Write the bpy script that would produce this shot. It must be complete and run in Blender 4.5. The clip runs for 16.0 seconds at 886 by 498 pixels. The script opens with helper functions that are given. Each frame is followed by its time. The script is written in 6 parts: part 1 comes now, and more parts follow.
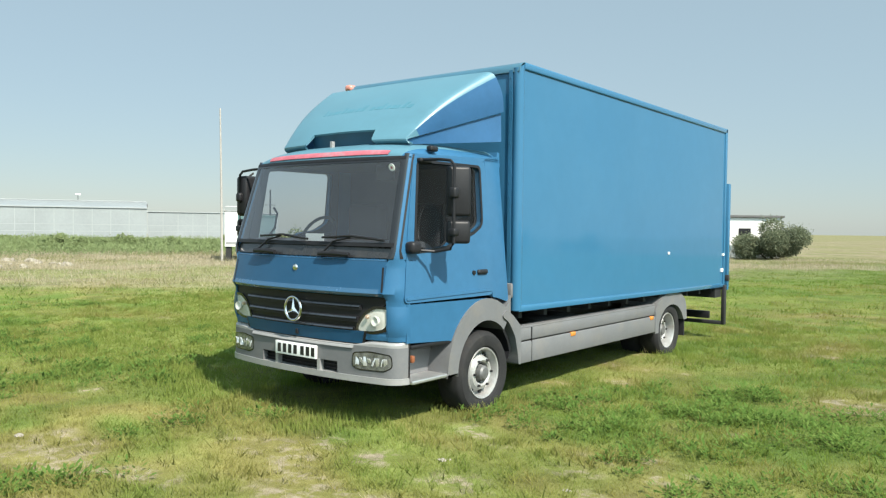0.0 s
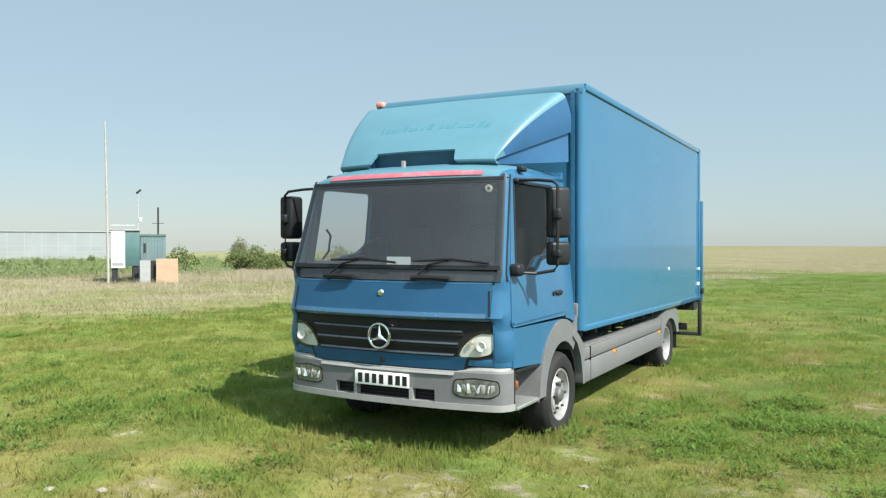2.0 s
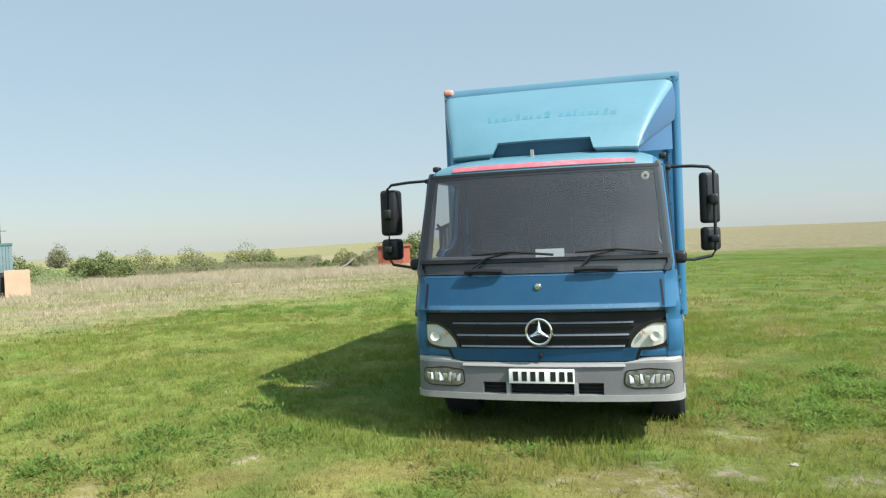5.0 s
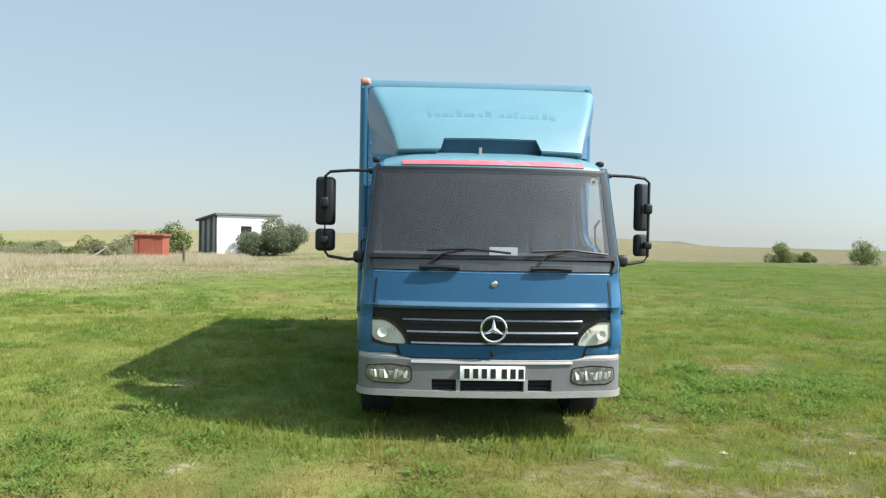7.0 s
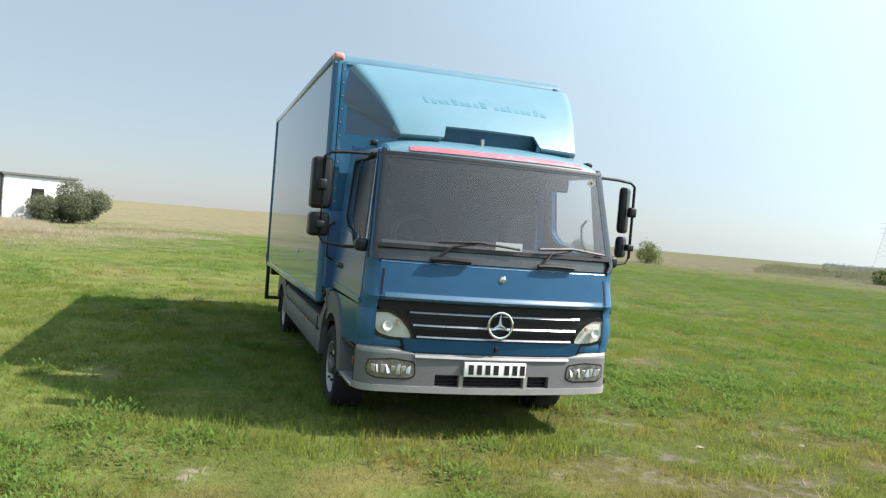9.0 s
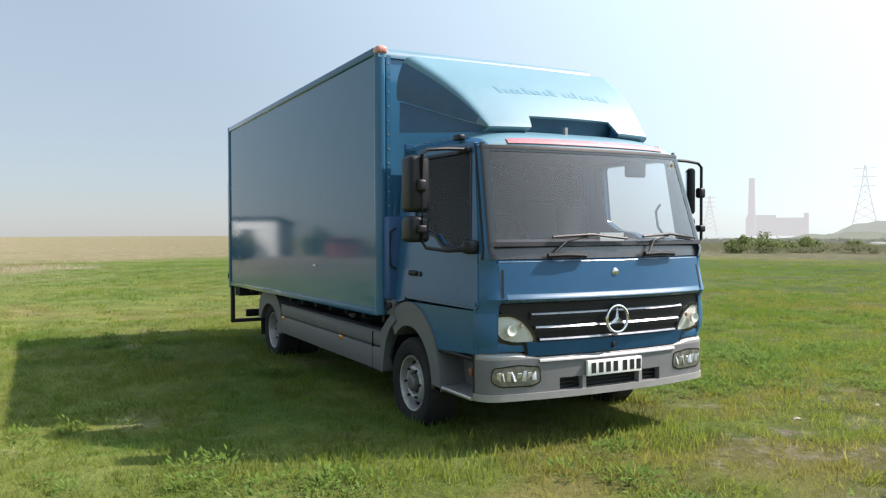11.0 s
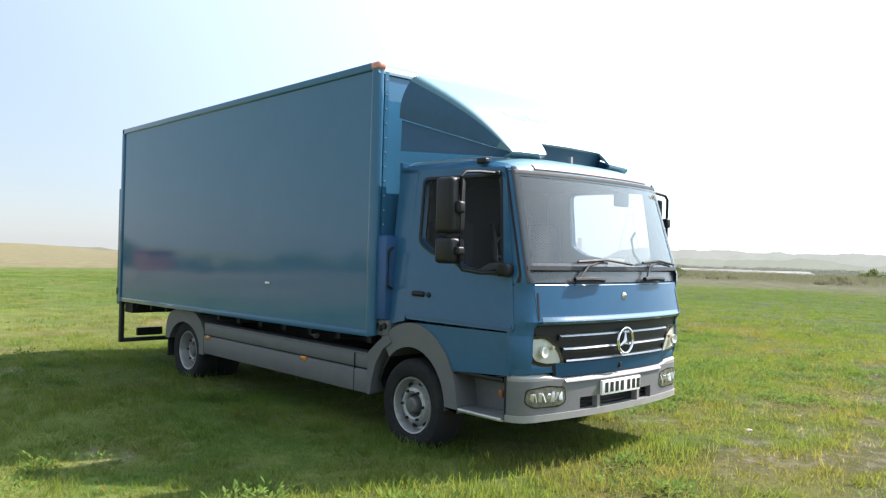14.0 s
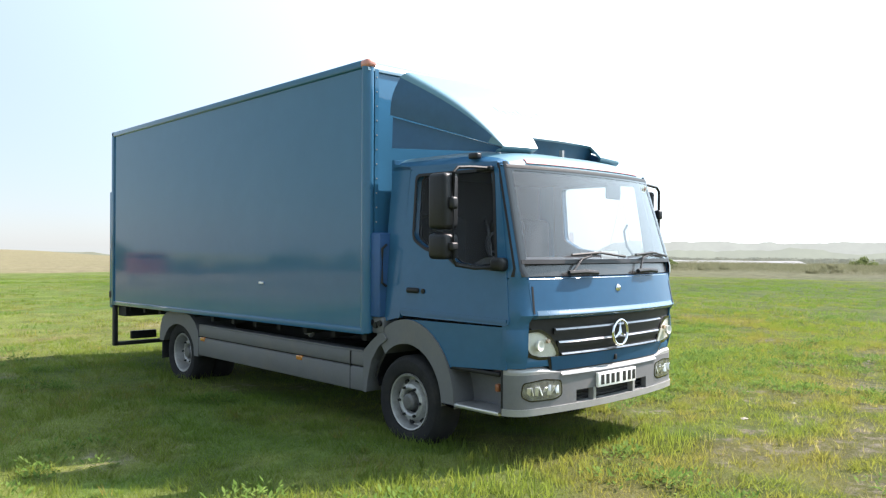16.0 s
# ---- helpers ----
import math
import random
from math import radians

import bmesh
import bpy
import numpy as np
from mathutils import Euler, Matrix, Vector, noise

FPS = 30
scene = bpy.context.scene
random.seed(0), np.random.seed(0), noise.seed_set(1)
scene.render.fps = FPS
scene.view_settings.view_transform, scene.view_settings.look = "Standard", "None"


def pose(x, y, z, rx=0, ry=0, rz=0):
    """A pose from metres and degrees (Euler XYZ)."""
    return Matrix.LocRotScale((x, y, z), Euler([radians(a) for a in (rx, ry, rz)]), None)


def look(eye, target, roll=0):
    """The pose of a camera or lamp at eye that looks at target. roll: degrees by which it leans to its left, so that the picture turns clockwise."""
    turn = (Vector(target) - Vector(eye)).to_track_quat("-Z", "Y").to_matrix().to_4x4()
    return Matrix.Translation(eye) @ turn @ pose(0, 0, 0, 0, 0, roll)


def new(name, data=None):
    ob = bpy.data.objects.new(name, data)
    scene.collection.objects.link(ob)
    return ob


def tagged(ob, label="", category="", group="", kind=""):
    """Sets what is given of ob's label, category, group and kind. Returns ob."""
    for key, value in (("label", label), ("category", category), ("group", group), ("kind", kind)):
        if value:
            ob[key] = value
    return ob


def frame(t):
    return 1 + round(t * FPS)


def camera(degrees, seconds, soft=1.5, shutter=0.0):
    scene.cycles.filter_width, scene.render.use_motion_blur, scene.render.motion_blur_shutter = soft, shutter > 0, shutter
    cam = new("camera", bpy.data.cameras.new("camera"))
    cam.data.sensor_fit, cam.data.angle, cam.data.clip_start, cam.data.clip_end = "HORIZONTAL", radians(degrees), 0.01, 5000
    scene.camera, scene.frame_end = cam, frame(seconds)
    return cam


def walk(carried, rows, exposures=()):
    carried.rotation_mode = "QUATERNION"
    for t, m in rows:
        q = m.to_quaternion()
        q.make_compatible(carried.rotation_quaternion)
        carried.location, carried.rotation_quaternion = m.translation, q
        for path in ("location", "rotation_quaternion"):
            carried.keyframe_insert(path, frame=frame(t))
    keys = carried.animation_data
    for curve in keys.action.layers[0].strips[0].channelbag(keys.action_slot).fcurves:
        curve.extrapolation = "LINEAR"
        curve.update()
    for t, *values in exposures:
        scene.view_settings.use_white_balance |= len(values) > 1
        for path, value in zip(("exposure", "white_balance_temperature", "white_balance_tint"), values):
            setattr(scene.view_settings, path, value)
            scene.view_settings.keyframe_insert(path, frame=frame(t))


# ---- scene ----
cam = camera(58.6, 16.0, soft=1.25)
# seconds, eye x, y, z, heading (to the left of +y), pitch, roll
ROWS = [
    (0.0, -0.131, -0.065, 1.640, 38.64, -1.69, 0.67),
    (0.5, -0.615, -0.281, 1.688, 39.13, -0.77, 0.03),
    (1.0, -0.956, -0.540, 1.722, 35.86, -1.18, -0.38),
    (1.5, -1.375, -0.756, 1.684, 33.63, -1.33, -3.36),
    (2.0, -1.810, -0.992, 1.685, 28.70, -0.53, -0.08),
    (2.5, -2.224, -1.166, 1.702, 25.23, -2.71, -0.10),
    (3.0, -2.689, -1.389, 1.707, 26.43, -3.67, -1.07),
    (3.5, -3.065, -1.643, 1.729, 21.91, -2.24, -2.64),
    (6.0, -5.175, -1.784, 1.708, 6.76, -0.78, 2.64),
    (6.5, -5.536, -1.835, 1.727, -0.90, 0.64, 3.88),
    (7.0, -6.077, -1.774, 1.690, -2.56, -1.37, 1.09),
    (7.5, -6.538, -1.764, 1.687, -4.09, -1.34, 2.72),
    (8.0, -6.946, -1.691, 1.689, -8.19, -1.86, 3.85),
    (10.5, -8.889, -0.440, 1.644, -27.22, -1.22, 2.29),
    (11.0, -9.325, -0.178, 1.581, -28.00, -1.35, -0.19),
    (11.5, -9.723, 0.049, 1.588, -29.16, -3.07, 0.28),
    (12.0, -10.047, 0.222, 1.631, -36.50, -0.83, 2.68),
    (12.5, -10.321, 0.515, 1.593, -38.00, 0.07, -0.82),
    (13.0, -10.577, 0.704, 1.559, -42.21, -0.16, -1.32),
    (13.5, -10.678, 0.798, 1.591, -43.78, -1.07, 0.36),
    (14.0, -10.747, 0.843, 1.596, -42.96, 0.04, 1.54),
    (14.5, -10.751, 0.849, 1.588, -43.17, -0.18, 0.96),
    (15.0, -10.742, 0.846, 1.589, -43.36, 0.40, 0.31),
    (15.5, -10.749, 0.846, 1.586, -43.47, -0.12, 0.29),
    (16.0, -10.760, 0.846, 1.587, -43.53, -0.16, 0.31),
]
EXPOSURES = [(0.0, 0.74, 6800, 11), (3.0, 0.82, 6700, 12), (6.0, 0.85, 6750, 15), (8.0, 0.90, 6800, 16), (10.5, 0.80, 6850, 23), (11.5, 0.90, 6900, 23), (12.0, 1.02, 6900, 23), (13.0, 1.01, 6900, 23), (14.0, 1.20, 6800, 23), (14.5, 1.26, 6800, 23), (16.0, 1.34, 6800, 23)]
walk(cam, [(t, pose(x, y, z, 0, 0, yaw) @ pose(0, 0, 0, 90 + pitch) @ pose(0, 0, 0, 0, 0, roll)) for t, x, y, z, yaw, pitch, roll in ROWS], EXPOSURES)

# ---------------------------------------------------------------- light
SUN_TO = Vector((2.95, -0.98, 3.25)).normalized()
world = bpy.data.worlds.new("sky")
scene.world = world
world.use_nodes = True
wn = world.node_tree.nodes
sky = wn.new("ShaderNodeTexSky")
sky.sky_type = "NISHITA"
sky.sun_disc = False
sky.sun_elevation = math.asin(SUN_TO.z)
sky.sun_rotation = math.atan2(SUN_TO.x, SUN_TO.y)
sky.air_density, sky.dust_density, sky.ozone_density = 1.0, 0.2, 1.0
SKY_POWER, HAZE_POWER, GLOW_POWER = 0.022, 0.326, 0.95


def world_maths(op, a, b):
    k = wn.new("ShaderNodeMath")
    k.operation = op
    for slot, v in ((0, a), (1, b)):
        if isinstance(v, (int, float)):
            k.inputs[slot].default_value = v
        else:
            world.node_tree.links.new(v, k.inputs[slot])
    return k.outputs[0]


# thin summer haze: whiter towards the horizon and round the sun
wl = world.node_tree.links
wco = wn.new("ShaderNodeTexCoord")
wsep = wn.new("ShaderNodeSeparateXYZ")
wl.new(wco.outputs["Generated"], wsep.inputs[0])
low_sky = world_maths("POWER", world_maths("SUBTRACT", 1.0, world_maths("ABSOLUTE", wsep.outputs["Z"], 0)), 0.15)
wdot = wn.new("ShaderNodeVectorMath")
wdot.operation = "DOT_PRODUCT"
wl.new(wco.outputs["Generated"], wdot.inputs[0])
wdot.inputs[1].default_value = SUN_TO
toward = world_maths("MAXIMUM", wdot.outputs["Value"], 0.0)
round_sun = world_maths("ADD", world_maths("POWER", toward, 1.6), world_maths("MULTIPLY", world_maths("POWER", toward, 14.0), 1.1))
veil = world_maths("MULTIPLY", round_sun, GLOW_POWER)
whaze = wn.new("ShaderNodeVectorMath")
whaze.operation = "SCALE"
whaze.inputs[0].default_value = (0.60, 0.84, 0.97)
low_band = world_maths("MULTIPLY", world_maths("POWER", world_maths("SUBTRACT", 1.0, world_maths("ABSOLUTE", wsep.outputs["Z"], 0)), 12.0), -0.07)
wl.new(world_maths("ADD", world_maths("MULTIPLY", low_sky, HAZE_POWER), low_band), whaze.inputs["Scale"])
wsum = wn.new("ShaderNodeVectorMath")
wsum.operation = "SCALE"
wsum.inputs[0].default_value = (0.66, 0.94, 1.0)
wl.new(veil, wsum.inputs["Scale"])
wsky = wn.new("ShaderNodeVectorMath")
wsky.operation = "SCALE"
wl.new(sky.outputs[0], wsky.inputs[0])
wsky.inputs["Scale"].default_value = SKY_POWER
wadd = wn.new("ShaderNodeVectorMath")
wl.new(wsky.outputs[0], wadd.inputs[0])
wl.new(wsum.outputs[0], wadd.inputs[1])
wall = wn.new("ShaderNodeVectorMath")
wl.new(wadd.outputs[0], wall.inputs[0])
wl.new(whaze.outputs[0], wall.inputs[1])
wl.new(wall.outputs[0], wn["Background"].inputs["Color"])
wn["Background"].inputs["Strength"].default_value = 1.0
sun_data = bpy.data.lights.new("sun", "SUN")
sun_data.energy, sun_data.angle, sun_data.color = 4.9, radians(0.6), (1.0, 0.95, 0.86)
sun = new("sun", sun_data)
sun.matrix_world = look(SUN_TO * 60, (0, 0, 0))


# ---------------------------------------------------------------- materials
def shader(name):
    m = bpy.data.materials.new(name)
    m.use_nodes = True
    n = m.node_tree.nodes
    return m, n, m.node_tree.links, n["Principled BSDF"]


def tex_noise(n, scale, detail=4.0, rough=0.6):
    t = n.new("ShaderNodeTexNoise")
    t.inputs["Scale"].default_value = scale
    t.inputs["Detail"].default_value = detail
    t.inputs["Roughness"].default_value = rough
    return t


def ramp(n, stops):
    r = n.new("ShaderNodeValToRGB")
    while len(r.color_ramp.elements) < len(stops):
        r.color_ramp.elements.new(0.5)
    for e, (p, c) in zip(r.color_ramp.elements, stops):
        e.position = p
        e.color = (*c, 1) if len(c) == 3 else c
    return r


def surface(name, colour, rough=0.5, metal=0.0, vary=0.12, scale=6.0, bump=0.0, bump_scale=60.0, coat=0.0, spec=0.5, dirt=0.0, dirt_colour=(0.25, 0.2, 0.13)):
    """A surface with grain at two scales, some dirt and fine relief."""
    m, n, l, b = shader(name)
    co = n.new("ShaderNodeTexCoord")
    big, fine = tex_noise(n, scale), tex_noise(n, scale * 9)
    for t in (big, fine):
        l.new(co.outputs["Object"], t.inputs["Vector"])
    lo = tuple(c * (1 - vary) for c in colour)
    hi = tuple(min(1, c * (1 + vary)) for c in colour)
    mid = n.new("ShaderNodeMath")
    mid.operation = "MULTIPLY_ADD"
    l.new(fine.outputs["Fac"], mid.inputs[0])
    mid.inputs[1].default_value = 0.4
    half = n.new("ShaderNodeMath")
    half.operation = "MULTIPLY"
    l.new(big.outputs["Fac"], half.inputs[0])
    half.inputs[1].default_value = 0.6
    l.new(half.outputs[0], mid.inputs[2])
    r = ramp(n, [(0.3, lo), (0.7, hi)])
    l.new(mid.outputs[0], r.inputs[0])
    out = r.outputs[0]
    if dirt:
        patch_noise = tex_noise(n, scale * 0.7, 8, 0.7)
        l.new(co.outputs["Object"], patch_noise.inputs["Vector"])
        dr = ramp(n, [(0.5, (0, 0, 0)), (0.78, (dirt, dirt, dirt))])
        l.new(patch_noise.outputs["Fac"], dr.inputs[0])
        mx = n.new("ShaderNodeMix")
        mx.data_type = "RGBA"
        l.new(dr.outputs[0], mx.inputs["Factor"])
        l.new(out, mx.inputs["A"])
        mx.inputs["B"].default_value = (*dirt_colour, 1)
        out = mx.outputs["Result"]
    l.new(out, b.inputs["Base Color"])
    rr = n.new("ShaderNodeMapRange")
    l.new(mid.outputs[0], rr.inputs["Value"])
    rr.inputs["To Min"].default_value = max(0.02, rough * 0.8)
    rr.inputs["To Max"].default_value = min(1, rough * 1.25)
    l.new(rr.outputs[0], b.inputs["Roughness"])
    b.inputs["Metallic"].default_value = metal
    b.inputs["Specular IOR Level"].default_value = spec
    b.inputs["Coat Weight"].default_value = coat
    b.inputs["Coat Roughness"].default_value = 0.04
    if bump:
        bn = tex_noise(n, bump_scale, 5)
        l.new(co.outputs["Object"], bn.inputs["Vector"])
        bp = n.new("ShaderNodeBump")
        bp.inputs["Strength"].default_value = bump
        bp.inputs["Distance"].default_value = 0.01
        l.new(bn.outputs["Fac"], bp.inputs["Height"])
        l.new(bp.outputs[0], b.inputs["Normal"])
    return m


def glass(name, tint, dust=0.04, dust_colour=(0.6, 0.6, 0.58), gloss=0.05, sheen=0.0, edge=3.5, edge_share=0.7):
    """A thin pane: clear, tinted, with a mirror gloss and a film of dust."""
    m, n, l, b = shader(name)
    n.remove(b)
    clear, shine, film = n.new("ShaderNodeBsdfTransparent"), n.new("ShaderNodeBsdfGlossy"), n.new("ShaderNodeBsdfDiffuse")
    clear.inputs[0].default_value = (*tint, 1)
    shine.inputs["Roughness"].default_value = 0.16
    film.inputs[0].default_value = (*dust_colour, 1)
    lw = n.new("ShaderNodeLayerWeight")
    lw.inputs[0].default_value = 0.5
    pw, fr = n.new("ShaderNodeMath"), n.new("ShaderNodeMath")
    pw.operation, fr.operation = "POWER", "MULTIPLY_ADD"
    l.new(lw.outputs["Facing"], pw.inputs[0])
    pw.inputs[1].default_value = edge
    l.new(pw.outputs[0], fr.inputs[0])
    fr.inputs[1].default_value, fr.inputs[2].default_value = edge_share, gloss
    co = n.new("ShaderNodeTexCoord")
    dn = tex_noise(n, 1.6, 3)
    l.new(co.outputs["Object"], dn.inputs["Vector"])
    dr = ramp(n, [(0.3, (dust * 0.8,) * 3), (0.75, (dust * 1.2,) * 3)])
    l.new(dn.outputs["Fac"], dr.inputs[0])
    a, c = n.new("ShaderNodeMixShader"), n.new("ShaderNodeMixShader")
    l.new(dr.outputs[0], a.inputs[0])
    l.new(clear.outputs[0], a.inputs[1])
    l.new(film.outputs[0], a.inputs[2])
    under = a.outputs[0]
    if sheen:
        dull, e = n.new("ShaderNodeBsdfGlossy"), n.new("ShaderNodeMixShader")
        dull.inputs["Roughness"].default_value = 0.42
        dull.inputs[0].default_value = (0.9, 0.92, 0.95, 1)
        e.inputs[0].default_value = sheen
        l.new(under, e.inputs[1])
        l.new(dull.outputs[0], e.inputs[2])
        under = e.outputs[0]
    l.new(fr.outputs[0], c.inputs[0])
    l.new(under, c.inputs[1])
    l.new(shine.outputs[0], c.inputs[2])
    l.new(c.outputs[0], n["Material Output"].inputs[0])
    return m


def soft_normal(n, l, share, up=1.0):
    """Light thin upright leaves by a normal between their own and straight up, as a thick sward takes it."""
    geo, mul, add, unit = n.new("ShaderNodeNewGeometry"), n.new("ShaderNodeVectorMath"), n.new("ShaderNodeVectorMath"), n.new("ShaderNodeVectorMath")
    mul.operation, add.operation, unit.operation = "SCALE", "ADD", "NORMALIZE"
    l.new(geo.outputs["Normal"], mul.inputs[0])
    mul.inputs["Scale"].default_value = share
    l.new(mul.outputs[0], add.inputs[0])
    add.inputs[1].default_value = (0, 0, up)
    l.new(add.outputs[0], unit.inputs[0])
    return unit.outputs[0]


def plant(name, colours, translucent=0.35, soft=False):
    """Leaves and blades; the ground's own mixture where the mesh carries it."""
    m, n, l, b = shader(name)
    n.remove(b)
    geo = n.new("ShaderNodeNewGeometry")
    r = ramp(n, colours)
    l.new(geo.outputs["Random Per Island"], r.inputs[0])
    d, t, mx = n.new("ShaderNodeBsdfDiffuse"), n.new("ShaderNodeBsdfTranslucent"), n.new("ShaderNodeMixShader")
    mx.inputs[0].default_value = translucent
    l.new(r.outputs[0], d.inputs[0])
    l.new(r.outputs[0], t.inputs[0])
    if soft:
        l.new(soft_normal(n, l, 0.5), d.inputs["Normal"])
        l.new(soft_normal(n, l, 0.5, -1.0), t.inputs["Normal"])
    l.new(d.outputs[0], mx.inputs[1])
    l.new(t.outputs[0], mx.inputs[2])
    l.new(mx.outputs[0], n["Material Output"].inputs[0])
    return m


GREEN_A, GREEN_B = (0.145, 0.182, 0.042), (0.205, 0.246, 0.070)
LUSH_A, LUSH_B = (0.082, 0.146, 0.028), (0.128, 0.208, 0.048)
DRY, STRAW, SOIL = (0.228, 0.196, 0.072), (0.31, 0.26, 0.18), (0.34, 0.29, 0.21)


def land(name, blades):
    """Meadow colours from the 'cover' attribute: red dry grass, green straw, blue bare soil."""
    m, n, l, b = shader(name)
    at = n.new("ShaderNodeAttribute")
    at.attribute_name = "cover"
    sep = n.new("ShaderNodeSeparateColor")
    l.new(at.outputs["Color"], sep.inputs[0])
    co = n.new("ShaderNodeTexCoord")
    if blades:
        src = n.new("ShaderNodeNewGeometry").outputs["Random Per Island"]
    else:
        fine = tex_noise(n, 9.0, 8, 0.75)
        l.new(co.outputs["Object"], fine.inputs["Vector"])
        src = fine.outputs["Fac"]
    lo, hi = (0.0, 1.0) if blades else (0.3, 0.7)

    def pair(c, spread):
        r = ramp(n, [(lo, tuple(v * (1 - spread) for v in c)), (hi, tuple(min(1, v * (1 + spread)) for v in c))])
        l.new(src, r.inputs[0])
        return r.outputs[0]

    g = ramp(n, [(lo, GREEN_A), (hi, GREEN_B)])
    l.new(src, g.inputs[0])
    lush = ramp(n, [(lo, LUSH_A), (hi, LUSH_B)])
    l.new(src, lush.inputs[0])
    first = n.new("ShaderNodeMix")
    first.data_type = "RGBA"
    l.new(at.outputs["Alpha"], first.inputs["Factor"])
    l.new(g.outputs[0], first.inputs["A"])
    l.new(lush.outputs[0], first.inputs["B"])
    out = first.outputs["Result"]
    crumb = tex_noise(n, 7.0, 6, 0.7)
    l.new(co.outputs["Object"], crumb.inputs["Vector"])
    gate = ramp(n, [(0.47, (0, 0, 0)), (0.60, (1, 1, 1))])
    l.new(crumb.outputs["Fac"], gate.inputs[0])
    bare = n.new("ShaderNodeMath")
    bare.operation = "MULTIPLY"
    l.new(sep.outputs["Blue"], bare.inputs[0])
    l.new(gate.outputs[0], bare.inputs[1])
    for channel, col, spread in (("Red", DRY, 0.2), ("Green", STRAW, 0.22), ("Blue", SOIL, 0.25)):
        mx = n.new("ShaderNodeMix")
        mx.data_type = "RGBA"
        l.new(bare.outputs[0] if channel == "Blue" else sep.outputs[channel], mx.inputs["Factor"])
        l.new(out, mx.inputs["A"])
        l.new(pair(col, spread), mx.inputs["B"])
        out = mx.outputs["Result"]
    if blades:
        n.remove(b)
        # blades lifted for light they lose; the sward's tone paints shade between them
        lift = n.new("ShaderNodeVectorMath")
        lift.operation = "SCALE"
        l.new(out, lift.inputs[0])
        lift.inputs["Scale"].default_value = 1.12
        out = lift.outputs[0]
        d, t, ms = n.new("ShaderNodeBsdfDiffuse"), n.new("ShaderNodeBsdfTranslucent"), n.new("ShaderNodeMixShader")
        ms.inputs[0].default_value = 0.47
        d.inputs["Roughness"].default_value = 1.0
        l.new(out, d.inputs[0])
        # light through a blade comes out yellower than light off it
        through_leaf = n.new("ShaderNodeVectorMath")
        through_leaf.operation = "MULTIPLY"
        l.new(out, through_leaf.inputs[0])
        through_leaf.inputs[1].default_value = (1.12, 1.18, 0.64)
        l.new(through_leaf.outputs[0], t.inputs[0])
        l.new(soft_normal(n, l, 0.3), d.inputs["Normal"])
        l.new(soft_normal(n, l, 0.3, -1.0), t.inputs["Normal"])
        l.new(d.outputs[0], ms.inputs[1])
        l.new(t.outputs[0], ms.inputs[2])
        l.new(ms.outputs[0], n["Material Output"].inputs[0])
    else:
        # uneven thatch: lighter and darker drifts between the blades
        drift = tex_noise(n, 1.3, 6, 0.65)
        l.new(co.outputs["Object"], drift.inputs["Vector"])
        level = n.new("ShaderNodeMapRange")
        l.new(drift.outputs["Fac"], level.inputs["Value"])
        level.inputs["From Min"].default_value, level.inputs["From Max"].default_value = 0.35, 0.65
        level.inputs["To Min"].default_value, level.inputs["To Max"].default_value = 0.46, 0.80
        lift = n.new("ShaderNodeVectorMath")
        lift.operation = "SCALE"
        l.new(out, lift.inputs[0])
        l.new(level.outputs[0], lift.inputs["Scale"])
        l.new(lift.outputs[0], b.inputs["Base Color"])
        b.inputs["Roughness"].default_value = 0.95
        b.inputs["Diffuse Roughness"].default_value = 1.0
        b.inputs["Specular IOR Level"].default_value = 0.1
        bn = tex_noise(n, 14.0, 8, 0.7)
        l.new(co.outputs["Object"], bn.inputs["Vector"])
        bp = n.new("ShaderNodeBump")
        bp.inputs["Strength"].default_value = 0.7
        bp.inputs["Distance"].default_value = 0.05
        l.new(bn.outputs["Fac"], bp.inputs["Height"])
        l.new(bp.outputs[0], b.inputs["Normal"])
    return m


BLUE = surface("blue_paint", (0.028, 0.111, 0.213), 0.2, vary=0.10, scale=1.3, coat=0.08, spec=0.26, dirt=0.12, dirt_colour=(0.12, 0.2, 0.26))
BOX_BLUE = surface("blue_gel_coat", (0.030, 0.127, 0.230), 0.06, vary=0.05, scale=0.7, coat=0.03, spec=0.4, bump=0.012, bump_scale=1.6, dirt=0.1, dirt_colour=(0.10, 0.22, 0.32))
# one deflector paint in two tones: darker for shaded flanks, paler for lit faces
SHADED_FLANK = surface("shaded_blue_fibreglass", (0.030, 0.102, 0.215), 0.3, vary=0.12, scale=2.0, coat=0.03, spec=0.28, dirt=0.2, dirt_colour=(0.07, 0.17, 0.24))
LIT_FADED = surface("lit_faded_fibreglass", (0.068, 0.180, 0.238), 0.46, vary=0.12, scale=2.0, coat=0.2, spec=0.75, dirt=0.2, dirt_colour=(0.10, 0.24, 0.29))
# a deeper blue for the front panel and the apron below it
BONNET = surface("deep_blue_paint", (0.018, 0.078, 0.158), 0.2, vary=0.10, scale=1.3, coat=0.08, spec=0.2, dirt=0.1, dirt_colour=(0.10, 0.16, 0.22))
RED = surface("red_sunstrip", (0.40, 0.10, 0.13), 0.55, vary=0.35, scale=9, dirt=0.75, dirt_colour=(0.34, 0.27, 0.30))
LIP = surface("glossy_blue_edge", (0.022, 0.085, 0.165), 0.26, vary=0.1, scale=1.3, coat=0.7, spec=0.9)
RAIL = surface("glossy_faded_rail", (0.040, 0.135, 0.20), 0.3, vary=0.12, scale=4, coat=0.5, spec=0.9)
GREY = surface("grey_plastic", (0.126, 0.129, 0.135), 0.55, vary=0.12, scale=4, bump=0.1, bump_scale=300, dirt=0.3)
